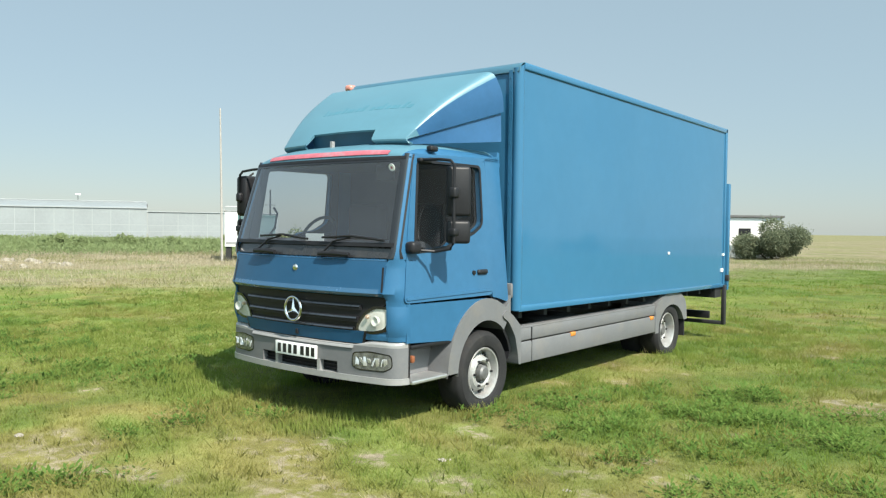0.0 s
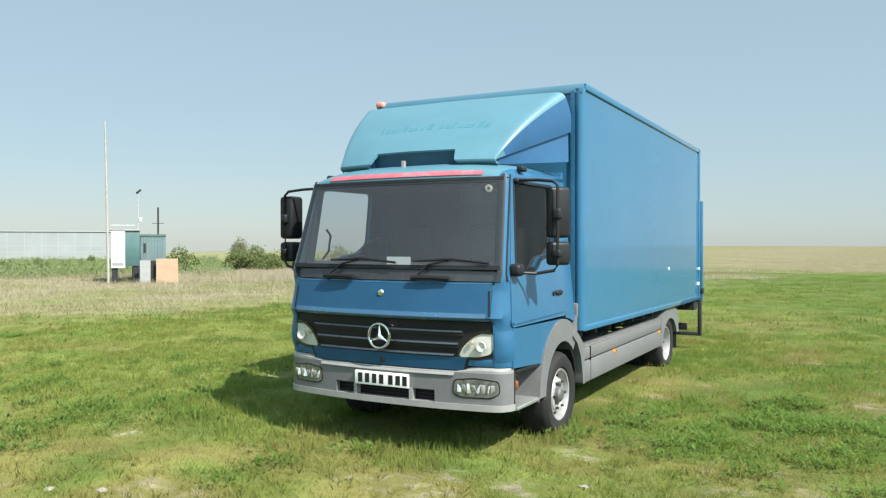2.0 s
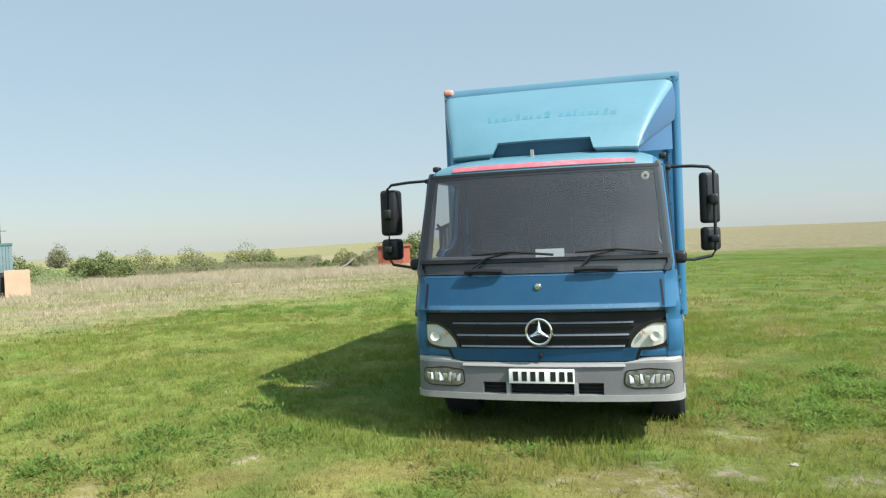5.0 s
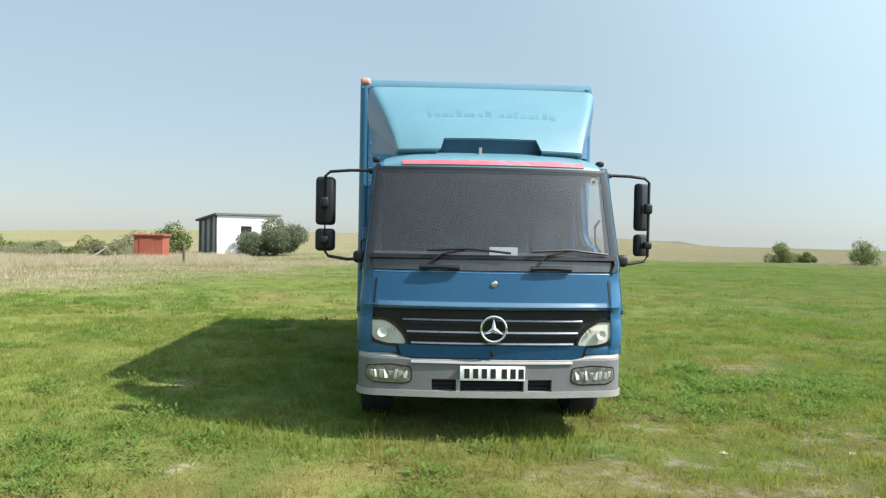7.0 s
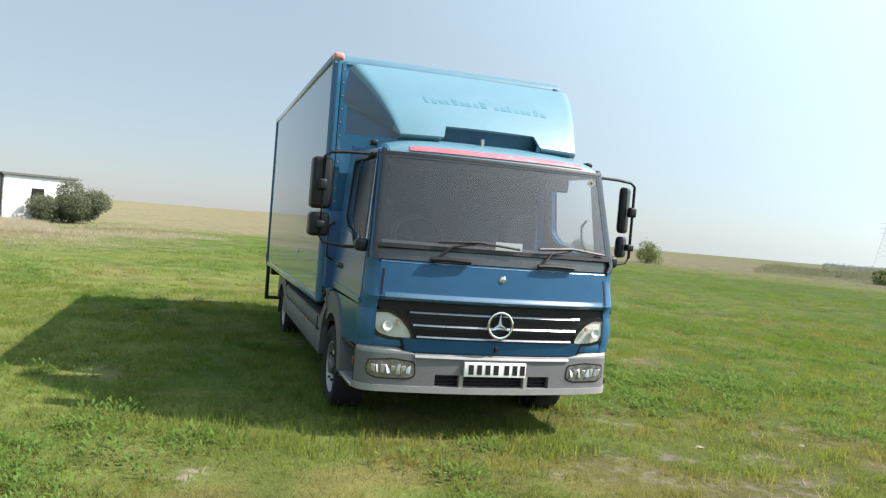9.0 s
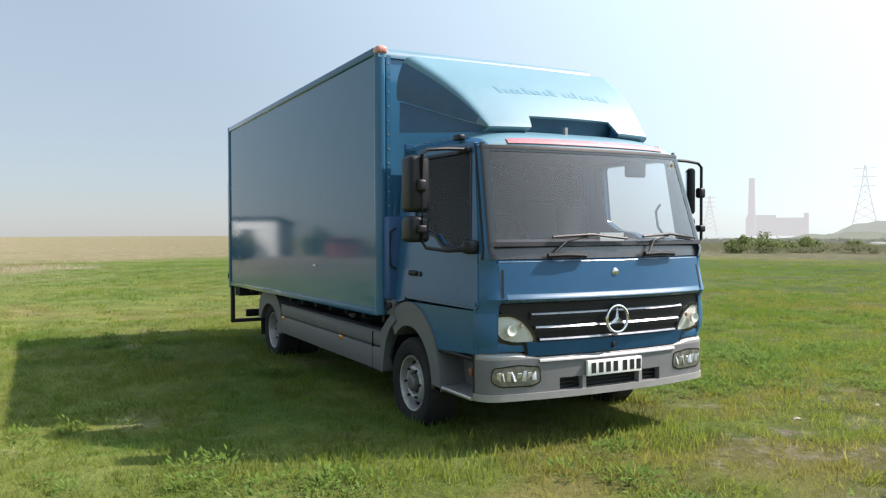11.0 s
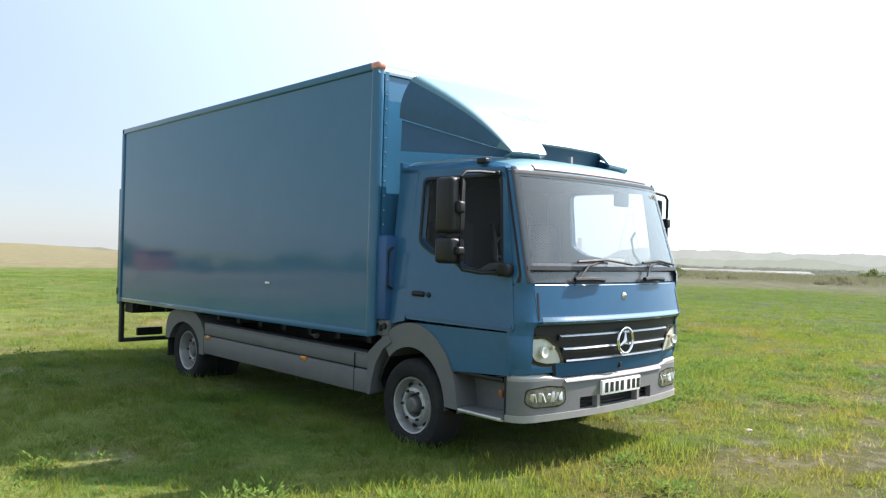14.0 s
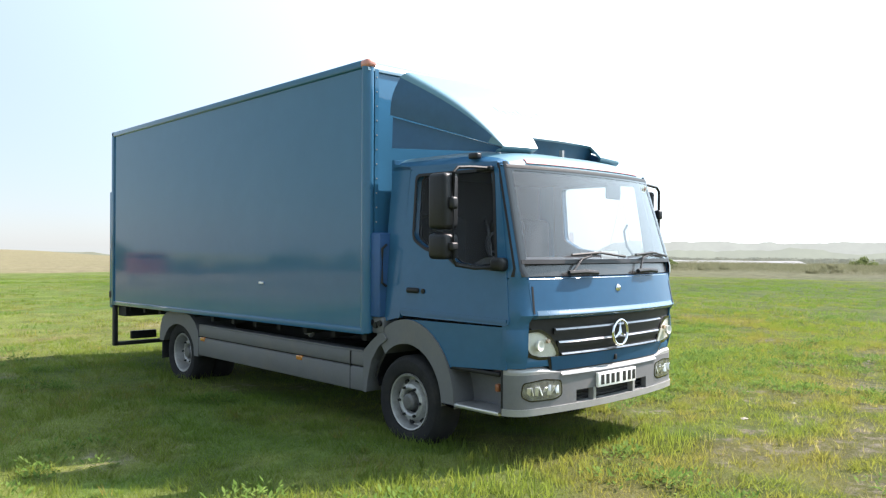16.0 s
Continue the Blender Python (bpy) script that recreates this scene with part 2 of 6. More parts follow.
GREY_LIGHT = surface("pale_grey_plastic", (0.25, 0.25, 0.25), 0.32, spec=0.8, vary=0.15, scale=5, dirt=0.25)
GLOSS_BLACK = surface("gloss_black_trim", (0.012, 0.012, 0.014), 0.15, vary=0.2, scale=3, coat=0.6)
SATIN = surface("satin_grille_trim", (0.21, 0.21, 0.225), 0.28, metal=1.0, vary=0.15, scale=15)
BLACK = surface("black_plastic", (0.014, 0.014, 0.016), 0.42, spec=0.28, vary=0.3, scale=6, bump=0.1, bump_scale=250)
DARK = surface("dark_chassis_steel", (0.013, 0.013, 0.014), 0.7, vary=0.4, scale=5, bump=0.2, bump_scale=80, dirt=0.4, dirt_colour=(0.05, 0.045, 0.035))
RUBBER = surface("tyre_rubber", (0.02, 0.02, 0.021), 0.8, spec=0.25, vary=0.3, scale=8, bump=0.2, bump_scale=120, dirt=0.4, dirt_colour=(0.07, 0.062, 0.05))
SILVER = surface("silver_wheel_paint", (0.40, 0.40, 0.395), 0.4, metal=0.5, vary=0.25, scale=12, dirt=0.6, dirt_colour=(0.3, 0.24, 0.18))
CHROME = surface("chrome", (0.75, 0.75, 0.76), 0.12, metal=1.0, vary=0.08)
ALLOY = surface("brushed_aluminium", (0.6, 0.6, 0.6), 0.35, metal=0.8, vary=0.15, scale=10)
WHITE = surface("white_paint", (0.78, 0.78, 0.76), 0.5, vary=0.06, scale=3, dirt=0.15)
PLATE = surface("white_plate", (0.82, 0.82, 0.8), 0.35, vary=0.03)
INK = surface("black_ink", (0.012, 0.012, 0.014), 0.4, vary=0.2)
AMBER = surface("amber_lens", (0.55, 0.20, 0.04), 0.15, vary=0.15, coat=0.6)
ORANGE = surface("sun_bleached_orange_lens", (0.55, 0.22, 0.17), 0.25, vary=0.25, scale=20, coat=0.4)
BULB = surface("pale_amber_bulb", (0.50, 0.36, 0.27), 0.3, vary=0.2, scale=20)
DULL_AMBER = surface("dull_amber_lens", (0.24, 0.085, 0.04), 0.35, vary=0.3, scale=20)
REFLECT = surface("lamp_reflector", (0.74, 0.75, 0.75), 0.16, metal=0.6, vary=0.18, scale=28)
CREAM = surface("cream_lamp_back", (0.58, 0.585, 0.54), 0.3, vary=0.12, scale=14)
LENS = glass("lamp_lens", (0.95, 0.95, 0.95), 0.02)
# the film is dust, plus some sky reflection put into its bluish colour
SCREEN = glass("windscreen_glass", (0.76, 0.78, 0.80), 0.040, (0.62, 0.67, 0.78), gloss=0.014, sheen=0.03, edge=2.5, edge_share=0.95)
PANE = glass("side_glass", (0.74, 0.76, 0.77), 0.008, gloss=0.008, edge_share=0.3)
MIRROR = surface("mirror_glass", (0.85, 0.86, 0.87), 0.02, metal=1.0, vary=0.02)
SCUTTLE = surface("worn_black_plastic", (0.026, 0.026, 0.028), 0.24, spec=0.8, vary=0.3, scale=6, bump=0.05, bump_scale=200, dirt=0.15)
CABIN = surface("grey_cabin_trim", (0.02, 0.02, 0.023), 0.8, vary=0.2, scale=5)
DASH = surface("dusty_dashboard", (0.05, 0.05, 0.056), 0.6, vary=0.2, scale=5)
CLOTH = surface("dark_seat_cloth", (0.018, 0.019, 0.023), 0.95, vary=0.3, scale=25)
PAPER = surface("paper", (0.75, 0.76, 0.72), 0.8, vary=0.05)
WOOD = surface("bare_plywood", (0.37, 0.235, 0.16), 0.8, vary=0.2, scale=2.5, bump=0.2, bump_scale=40, dirt=0.2)
POLE_WOOD = surface("weathered_pole_wood", (0.33, 0.31, 0.285), 0.85, vary=0.2, scale=3, bump=0.3, bump_scale=30)
TEAL = surface("teal_container_paint", (0.055, 0.12, 0.12), 0.5, vary=0.2, scale=1.5, dirt=0.3)
TEAL_LIGHT = surface("pale_teal_paint", (0.11, 0.17, 0.18), 0.55, vary=0.2, scale=1.5, dirt=0.3)
BRICK_RED = surface("red_oxide_sheet", (0.25, 0.060, 0.034), 0.7, vary=0.2, scale=2, dirt=0.2)
ROOF_FELT = surface("grey_roof_felt", (0.10, 0.10, 0.10), 0.8, vary=0.3, scale=2)
STEEL = surface("galvanised_steel", (0.42, 0.43, 0.44), 0.6, metal=0.4, vary=0.1, scale=0.3)
GH_GLASS = surface("grey_greenhouse_glass", (0.25, 0.27, 0.275), 0.3, vary=0.12, scale=0.25)
GH_FRAME = surface("white_greenhouse_bars", (0.30, 0.32, 0.325), 0.5, vary=0.05)
BARK = surface("bark", (0.09, 0.07, 0.05), 0.9, vary=0.35, scale=10)
STONE = surface("pale_stone", (0.26, 0.23, 0.185), 0.9, vary=0.2, scale=5, bump=0.4, bump_scale=30)
LAND, BLADES = land("meadow", False), land("grass_blades", True)
LEAF_DARK = plant("grey_green_leaves", [(0, (0.12, 0.14, 0.085)), (0.5, (0.17, 0.195, 0.125)), (1, (0.24, 0.265, 0.175))], 0.45)
LEAF = plant("green_leaves", [(0, (0.10, 0.135, 0.05)), (0.5, (0.16, 0.20, 0.08)), (1, (0.25, 0.28, 0.13))])
# pale tones: distance haze is mixed into these leaf colours
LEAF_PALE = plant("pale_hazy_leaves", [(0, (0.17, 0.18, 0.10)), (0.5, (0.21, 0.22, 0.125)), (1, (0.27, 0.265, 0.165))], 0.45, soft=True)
LEAF_FRESH = plant("fresh_green_scrub", [(0, (0.155, 0.205, 0.085)), (0.5, (0.195, 0.25, 0.11)), (1, (0.24, 0.29, 0.145))], soft=True)
LEAF_YELLOW = plant("yellow_blossom_leaves", [(0, (0.16, 0.175, 0.075)), (0.85, (0.22, 0.235, 0.10)), (1, (0.42, 0.37, 0.12))])
BLEACHED = plant("bleached_straw", [(0, (0.31, 0.265, 0.17)), (0.5, (0.42, 0.37, 0.25)), (1, (0.53, 0.47, 0.35))], 0.4, soft=True)
LEAF_MARSH = plant("olive_marsh_leaves", [(0, (0.13, 0.14, 0.08)), (0.5, (0.175, 0.182, 0.108)), (1, (0.23, 0.235, 0.15))], 0.3, soft=True)
# leaf colours greyed and lightened to paint in the haze before them
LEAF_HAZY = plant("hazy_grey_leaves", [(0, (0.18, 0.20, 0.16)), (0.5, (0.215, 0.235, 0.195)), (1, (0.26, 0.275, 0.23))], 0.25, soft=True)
LEAF_VERGE = plant("yellowish_verge_grass", [(0, (0.15, 0.165, 0.06)), (0.5, (0.22, 0.225, 0.09)), (1, (0.32, 0.30, 0.15))], 0.4, soft=True)
WEED = plant("weed_leaves", [(0, (0.075, 0.138, 0.03)), (0.5, (0.10, 0.174, 0.04)), (1, (0.145, 0.215, 0.056))], 0.35, soft=True)


# ---------------------------------------------------------------- mesh helpers
def part(name, bm, material, parent, label=""):
    """Link a bmesh as one mesh object under a thing or a part."""
    bmesh.ops.recalc_face_normals(bm, faces=bm.faces)
    me = bpy.data.meshes.new(name)
    for f in bm.faces:
        f.smooth = True
    bm.to_mesh(me)
    bm.free()
    me.set_sharp_from_angle(angle=radians(32))
    me.materials.append(material)
    ob = new(name, me)
    if parent is not None:
        ob.parent = parent
    if label:
        ob["label"] = label
    return ob


def thing(name, m, label, category, group=""):
    ob = new(name)
    ob.empty_display_size = 0.2
    ob.matrix_world = m
    return tagged(ob, label, category, group)


def box(x0, x1, y0, y1, z0, z1, bevel=0.0, seg=2, bm=None):
    bm = bm or bmesh.new()
    r = bmesh.ops.create_cube(bm, size=1, matrix=Matrix.LocRotScale(((x0 + x1) / 2, (y0 + y1) / 2, (z0 + z1) / 2), None, (abs(x1 - x0), abs(y1 - y0), abs(z1 - z0))))
    if bevel:
        es = list({e for v in r["verts"] for e in v.link_edges})
        bmesh.ops.bevel(bm, geom=es, offset=bevel, segments=seg, affect="EDGES", profile=0.5)
    return bm


def tube(points, radius, sides=8, bm=None):
    """A round bar along a line of points."""
    bm = bm or bmesh.new()
    pts = [Vector(p) for p in points]
    radii = radius if isinstance(radius, (list, tuple)) else [radius] * len(pts)
    rings = []
    for i, p in enumerate(pts):
        d = (pts[min(i + 1, len(pts) - 1)] - pts[max(i - 1, 0)]).normalized()
        a = d.cross(Vector((0, 0, 1)))
        if a.length < 0.05:
            a = d.cross(Vector((1, 0, 0)))
        a.normalize()
        b = d.cross(a)
        rings.append([bm.verts.new(p + radii[i] * (math.cos(k * math.tau / sides) * a + math.sin(k * math.tau / sides) * b)) for k in range(sides)])
    for r, s in zip(rings, rings[1:]):
        for k in range(sides):
            bm.faces.new((r[k], r[(k + 1) % sides], s[(k + 1) % sides], s[k]))
    bm.faces.new(rings[0][::-1])
    bm.faces.new(rings[-1])
    return bm


def lathe(profile, centre, sign=1, sides=32, bm=None, caps=True):
    """Turn (radius, outward) pairs about the x axis through centre; outward runs along sign * x."""
    bm = bm or bmesh.new()
    c = Vector(centre)
    rings = []
    for r, o in profile:
        rings.append([bm.verts.new(c + Vector((sign * o, r * math.cos(k * math.tau / sides), r * math.sin(k * math.tau / sides)))) for k in range(sides)])
    for a, b in zip(rings, rings[1:]):
        for k in range(sides):
            bm.faces.new((a[k], a[(k + 1) % sides], b[(k + 1) % sides], b[k]))
    for ring in (rings[0], rings[-1]) if caps else ():
        try:
            bm.faces.new(ring)
        except ValueError:
            pass
    bmesh.ops.remove_doubles(bm, verts=bm.verts, dist=1e-5)
    return bm


def solid(place, outer, holes=(), thick=0.03):
    """A flat polygon in two coordinates, with holes, mapped by place(a, b, depth) into a plate of that thickness."""
    bm = bmesh.new()
    edges = []
    for loop in (outer, *holes):
        vs = [bm.verts.new((a, b, 0)) for a, b in loop]
        edges += [bm.edges.new((vs[i], vs[(i + 1) % len(vs)])) for i in range(len(vs))]
    bmesh.ops.triangle_fill(bm, use_beauty=True, use_dissolve=False, edges=edges)
    top = list(bm.faces) if thick else []
    ex = bmesh.ops.extrude_face_region(bm, geom=top) if top else {"geom": []}
    moved = [v for v in ex["geom"] if isinstance(v, bmesh.types.BMVert)]
    for v in moved:
        v.co.z = thick
    for v in bm.verts:
        v.co = place(v.co.x, v.co.y, v.co.z)
    return bm


def patch(place, u0, u1, v0, v1, nu, nv, thick=0.02):
    """A curved sheet place(u, v) with a thickness inwards. u0, u1 may be functions of v."""
    bm = bmesh.new()
    eps = 1e-3
    vm = (v0 + v1) / 2
    um = ((u0(vm) if callable(u0) else u0) + (u1(vm) if callable(u1) else u1)) / 2
    mid = Vector(place(um, vm))
    out_way = (Vector(place(um + eps, vm)) - mid).cross(Vector(place(um, vm + eps)) - mid)
    if out_way.dot(mid - Vector((0, 0.95, 1.2))) < 0:
        thick = -thick
    outer, inner = [], []
    for j in range(nv + 1):
        v = v0 + (v1 - v0) * j / nv
        a, b = (u0(v) if callable(u0) else u0), (u1(v) if callable(u1) else u1)
        ro, ri = [], []
        for i in range(nu + 1):
            u = a + (b - a) * i / nu
            p = Vector(place(u, v))
            n = (Vector(place(u + eps, v)) - Vector(place(u - eps, v))).cross(Vector(place(u, v + eps)) - Vector(place(u, v - eps)))
            n.normalize()
            ro.append(bm.verts.new(p))
            ri.append(bm.verts.new(p - n * thick))
        outer.append(ro)
        inner.append(ri)
    for g, flip in ((outer, False), (inner, True)) if thick else ((outer, False),):
        for j in range(nv):
            for i in range(nu):
                q = (g[j][i], g[j][i + 1], g[j + 1][i + 1], g[j + 1][i])
                bm.faces.new(q[::-1] if flip else q)
    rim = [(outer[0], inner[0]), (outer[-1], inner[-1]), ([r[0] for r in outer], [r[0] for r in inner]), ([r[-1] for r in outer], [r[-1] for r in inner])]
    for a, b in rim if thick else ():
        for i in range(len(a) - 1):
            bm.faces.new((a[i], a[i + 1], b[i + 1], b[i]))
    if not thick:
        bmesh.ops.delete(bm, geom=[v for row in inner for v in row], context="VERTS")
    return bm


def rounded(points, radius, seg=4):
    """Round the corners of a closed polygon of (a, b) pairs."""
    out = []
    k = len(points)
    for i in range(k):
        p, q, r = Vector(points[i - 1]), Vector(points[i]), Vector(points[(i + 1) % k])
        d = min(radius, (p - q).length * 0.45, (r - q).length * 0.45)
        a, b = q + (p - q).normalized() * d, q + (r - q).normalized() * d
        for s in range(seg + 1):
            t = s / seg
            c = a * (1 - t) ** 2 + q * 2 * t * (1 - t) + b * t * t
            out.append((c.x, c.y))
    return out


def dense(points, step):
    """Split the sides of a closed polygon so that it can follow a curved surface."""
    out = []
    for i, p in enumerate(points):
        q = points[(i + 1) % len(points)]
        m = max(1, int(math.hypot(q[0] - p[0], q[1] - p[1]) / step))
        out += [(p[0] + (q[0] - p[0]) * s / m, p[1] + (q[1] - p[1]) * s / m) for s in range(m)]
    return out


# ---------------------------------------------------------------- the ground
def value_noise(x, y, scale, seed, octaves=3):
    """Smooth noise between 0 and 1 for arrays of places."""
    total, weight, norm = np.zeros_like(x), 1.0, 0.0
    for o in range(octaves):
        u, v = x / scale + 17.3 * seed, y / scale - 9.1 * seed
        i, j = np.floor(u), np.floor(v)
        f, g = u - i, v - j
        f, g = f * f * (3 - 2 * f), g * g * (3 - 2 * g)

        def corner(a, b):
            s = np.sin(a * 127.1 + b * 311.7 + seed * 74.7) * 43758.5453
            return s - np.floor(s)

        total += weight * ((corner(i, j) * (1 - f) + corner(i + 1, j) * f) * (1 - g) + (corner(i, j + 1) * (1 - f) + corner(i + 1, j + 1) * f) * g)
        norm += weight
        weight *= 0.55
        scale *= 0.5
    return total / norm


def step(a, b, x):
    t = np.clip((x - a) / (b - a), 0, 1)
    return t * t * (3 - 2 * t)


CX, CY = -5.4, 6.0   # the middle of the near meadow


def height(x, y):
    """Height of the land: level round the truck, falling away gently, humps in the rough grass."""
    x, y = np.asarray(x, float), np.asarray(y, float)
    r = np.hypot(x - CX, y - CY)
    # the stubble field to the north climbs against the fall; to the west a little less, to the east not at all
    az = np.degrees(np.arctan2(x - CX, y - CY))
    north = step(-34, -14, az) * step(23, 14, az)
    fall = -0.0085 * np.clip(r - 16, 0, None) + (-0.005 + 0.0082 * north + 0.0025 * step(-60, -34, az) * step(-14, -34, az)) * np.clip(r - 75, 0, None)
    near = 1 - step(14, 40, r)
    humps = (value_noise(x, y, 2.5, 3) - 0.5) * 0.10 + (value_noise(x, y, 0.7, 5) - 0.5) * 0.05
    rough = (value_noise(x, y, 7.0, 8) - 0.5) * 0.35 * step(16, 30, r) * (1 - step(300, 600, r))
    swell = (value_noise(x, y, 160.0, 11) - 0.5) * 3.0 * step(120, 500, r)
    return fall + humps * (0.35 + 0.65 * near) - 0.03 + rough + swell


SOIL_SPOTS = ((-4.52, 3.99, 0.17), (-4.05, 5.24, 0.15), (-3.79, 4.99, 0.15), (-2.71, 4.65, 0.2), (-3.19, 3.9, 0.25), (-2.11, 5.05, 0.15), (-5.13, 3.72, 0.13), (-2.62, 4.96, 0.16), (-2.41, 4.25, 0.16), (-7.65, 3.8, 0.18), (-3.49, 4.84, 0.14), (0.15, 5.45, 0.28), (-3.97, 4.0, 0.15))


def cover(x, y):
    """Shares of dry grass, straw and bare soil."""
    x, y = np.asarray(x, float), np.asarray(y, float)
    n1, n2, n3 = value_noise(x, y, 3.2, 21), value_noise(x, y, 1.1, 22), value_noise(x, y, 0.45, 23, 2)
    front = step(5.4, 3.2, y + (n1 - 0.5) * 2.0 - 0.15 * (x + 4)) * step(-16, -9, x)
    dry = step(0.46, 0.70, n1 * 0.38 + n2 * 0.36 + n3 * 0.26 + 0.06 * front) * 0.75 + 0.03
    # the straw verge to the north west, and the stubble field to the north
    edge = -18.8 + np.minimum(y - 11.6, 24) * 0.5 + (value_noise(x, y, 6.0, 31) - 0.5) * 7
    verge = step(4.0, -6.0, x - edge + (value_noise(x, y, 2.2, 32) - 0.5) * 5) * (1 - 0.8 * step(-46, -62, x)) * step(2, 9, y + 0.02 * x)
    verge = verge * (0.40 + 0.50 * step(0.36, 0.62, value_noise(x, y, 3.5, 33) + 0.12 * step(20, 34, -x - 0.2 * y)))
    field = step(55, 63, y + (value_noise(x, y, 15, 35) - 0.5) * 8 + 0.10 * x) * step(75, 45, x - 0.32 * y) * step(-0.20, -0.06, (x + 4) / np.maximum(np.abs(y), 1.0))
    rows_n = value_noise(x * 0.35, y * 1.6, 6.0, 37)
    r = np.hypot(x - CX, y - CY)
    dry = np.maximum(dry * (1 - 0.7 * step(3.4, 2.2, np.hypot((x + 9.0) / 1.4, (y - 8.5) / 1.6))), field * (0.35 + 0.4 * rows_n))
    # the straw share paints haze beyond 85 m and pales the eastern meadow
    straw = np.maximum(np.maximum(verge, field * (0.45 + 0.4 * rows_n)), np.maximum(0.55 * step(85, 150, r), 0.6 * step(34, 58, r + (n1 - 0.5) * 14) * step(24, 44, np.degrees(np.arctan2(x - CX, y - CY)))))
    soil = step(0.68, 0.75, n2 * 0.40 + n3 * 0.60 + 0.085 * front) * step(20, 12, np.hypot(x - CX, y - 3)) * 0.85
    # bare spots by the cab
    for a, b, size in SOIL_SPOTS:
        soil = np.maximum(soil, step(size, size * 0.35, np.hypot((x - a) * 0.8, y - b) + (n3 - 0.5) * 0.25))
    # the worn track by the east end of the shot
    track = step(0.26, 0.10, np.abs(y - 2.75 - 0.33 * (x + 5.07) + (n1 - 0.5) * 0.5)) * step(-8, -6, x) * step(4, 1, x) * step(0.40, 0.52, n3 * 0.6 + n2 * 0.4)
    soil = np.maximum(soil, track * 0.95)
    dry = dry * (1 - 0.55 * step(9, 20, r) * (1 - np.clip(field, 0, 1)))
    return np.clip(dry, 0, 1), np.clip(straw, 0, 1), np.clip(soil * (1 - straw), 0, 1)


def raw_mesh(name, verts, faces_per, idx, material, attr=None):
    """A mesh from arrays: faces all of one corner count, or a list of corner counts."""
    me = bpy.data.meshes.new(name)
    me.vertices.add(len(verts))
    me.vertices.foreach_set("co", np.ascontiguousarray(verts, np.float32).ravel())
    idx = np.ascontiguousarray(idx, np.int32).ravel()
    me.loops.add(len(idx))
    me.loops.foreach_set("vertex_index", idx)
    count = len(idx) // faces_per
    me.polygons.add(count)
    me.polygons.foreach_set("loop_start", np.arange(count, dtype=np.int32) * faces_per)
    me.polygons.foreach_set("loop_total", np.full(count, faces_per, np.int32))
    if attr is not None:
        a = me.color_attributes.new("cover", "FLOAT_COLOR", "POINT")
        a.data.foreach_set("color", np.ascontiguousarray(attr, np.float32).ravel())
    me.update(calc_edges=True)
    me.validate()
    me.materials.append(material)
    return me


def rgba(x, y):
    d, s, b = cover(x, y)
    lush = step(0.47, 0.62, value_noise(x, y, 2.1, 41) * 0.65 + value_noise(x, y, 0.6, 42) * 0.35) * (1 - 0.7 * d) * 0.8
    r = np.hypot(x - CX, y - CY)
    # grass further off is toned darker through the lush share
    lush = np.maximum(lush, (0.55 + 0.4 * value_noise(x, y, 5.0, 45)) * step(13, 30, r) * step(95, 70, r))
    return np.stack([d, s, b, lush * (1 - 0.6 * step(30, 60, np.hypot(x - CX, y - CY)))], 1)


def build_ground():
    # rings of growing width out to the horizon: one sheet
    radii = list(np.arange(0, 18, 0.14))
    while radii[-1] < 3400:
        radii.append(radii[-1] * 1.018 + 0.02)
    radii = np.array(radii)
    sides = 540
    ang = np.arange(sides) * math.tau / sides
    x = CX + radii[1:, None] * np.cos(ang)[None]
    y = CY + radii[1:, None] * np.sin(ang)[None]
    x, y = np.concatenate([[CX], x.ravel()]), np.concatenate([[CY], y.ravel()])
    verts = np.stack([x, y, height(x, y)], 1)
    k = np.arange(sides)
    quads = [np.stack([np.zeros(sides // 2, int), 1 + k[::2], 1 + k[1::2], 1 + (k[::2] + 2) % sides], 1)]
    for r in range(len(radii) - 2):
        a, b = 1 + r * sides, 1 + (r + 1) * sides
        quads.append(np.stack([a + k, b + k, b + (k + 1) % sides, a + (k + 1) % sides], 1))
    me = raw_mesh("ground", verts, 4, np.concatenate(quads), LAND, rgba(x, y))
    for p in me.polygons:
        p.use_smooth = True
    ob = new("ground", me)
    return tagged(ob, "rough green meadow with dry yellow and bare patches", "ground", kind="structure")


build_ground()


def ground_z(x, y):
    return float(height(np.array([x]), np.array([y]))[0])


# ---------------------------------------------------------------- the lorry
truck = thing("box_truck", pose(-5.384, 4.5, 0), "blue box lorry with roof deflector parked on rough grass", "truck")


def lerp_table(z, table):
    for (a, u), (b, v) in zip(table, table[1:]):
        if z <= b:
            t = max(0.0, (z - a) / (b - a))
            return u + (v - u) * t
    return table[-1][1]


NOSE = [(0.30, 0.0), (0.66, 0.01), (0.80, -0.02), (1.05, -0.025), (1.085, -0.065), (1.12, -0.055), (1.37, -0.012), (1.49, 0.022), (2.20, 0.225), (2.35, 0.29)]


def half_width(z):
    return 1.09 - 0.085 * max(0.0, z - 1.0)


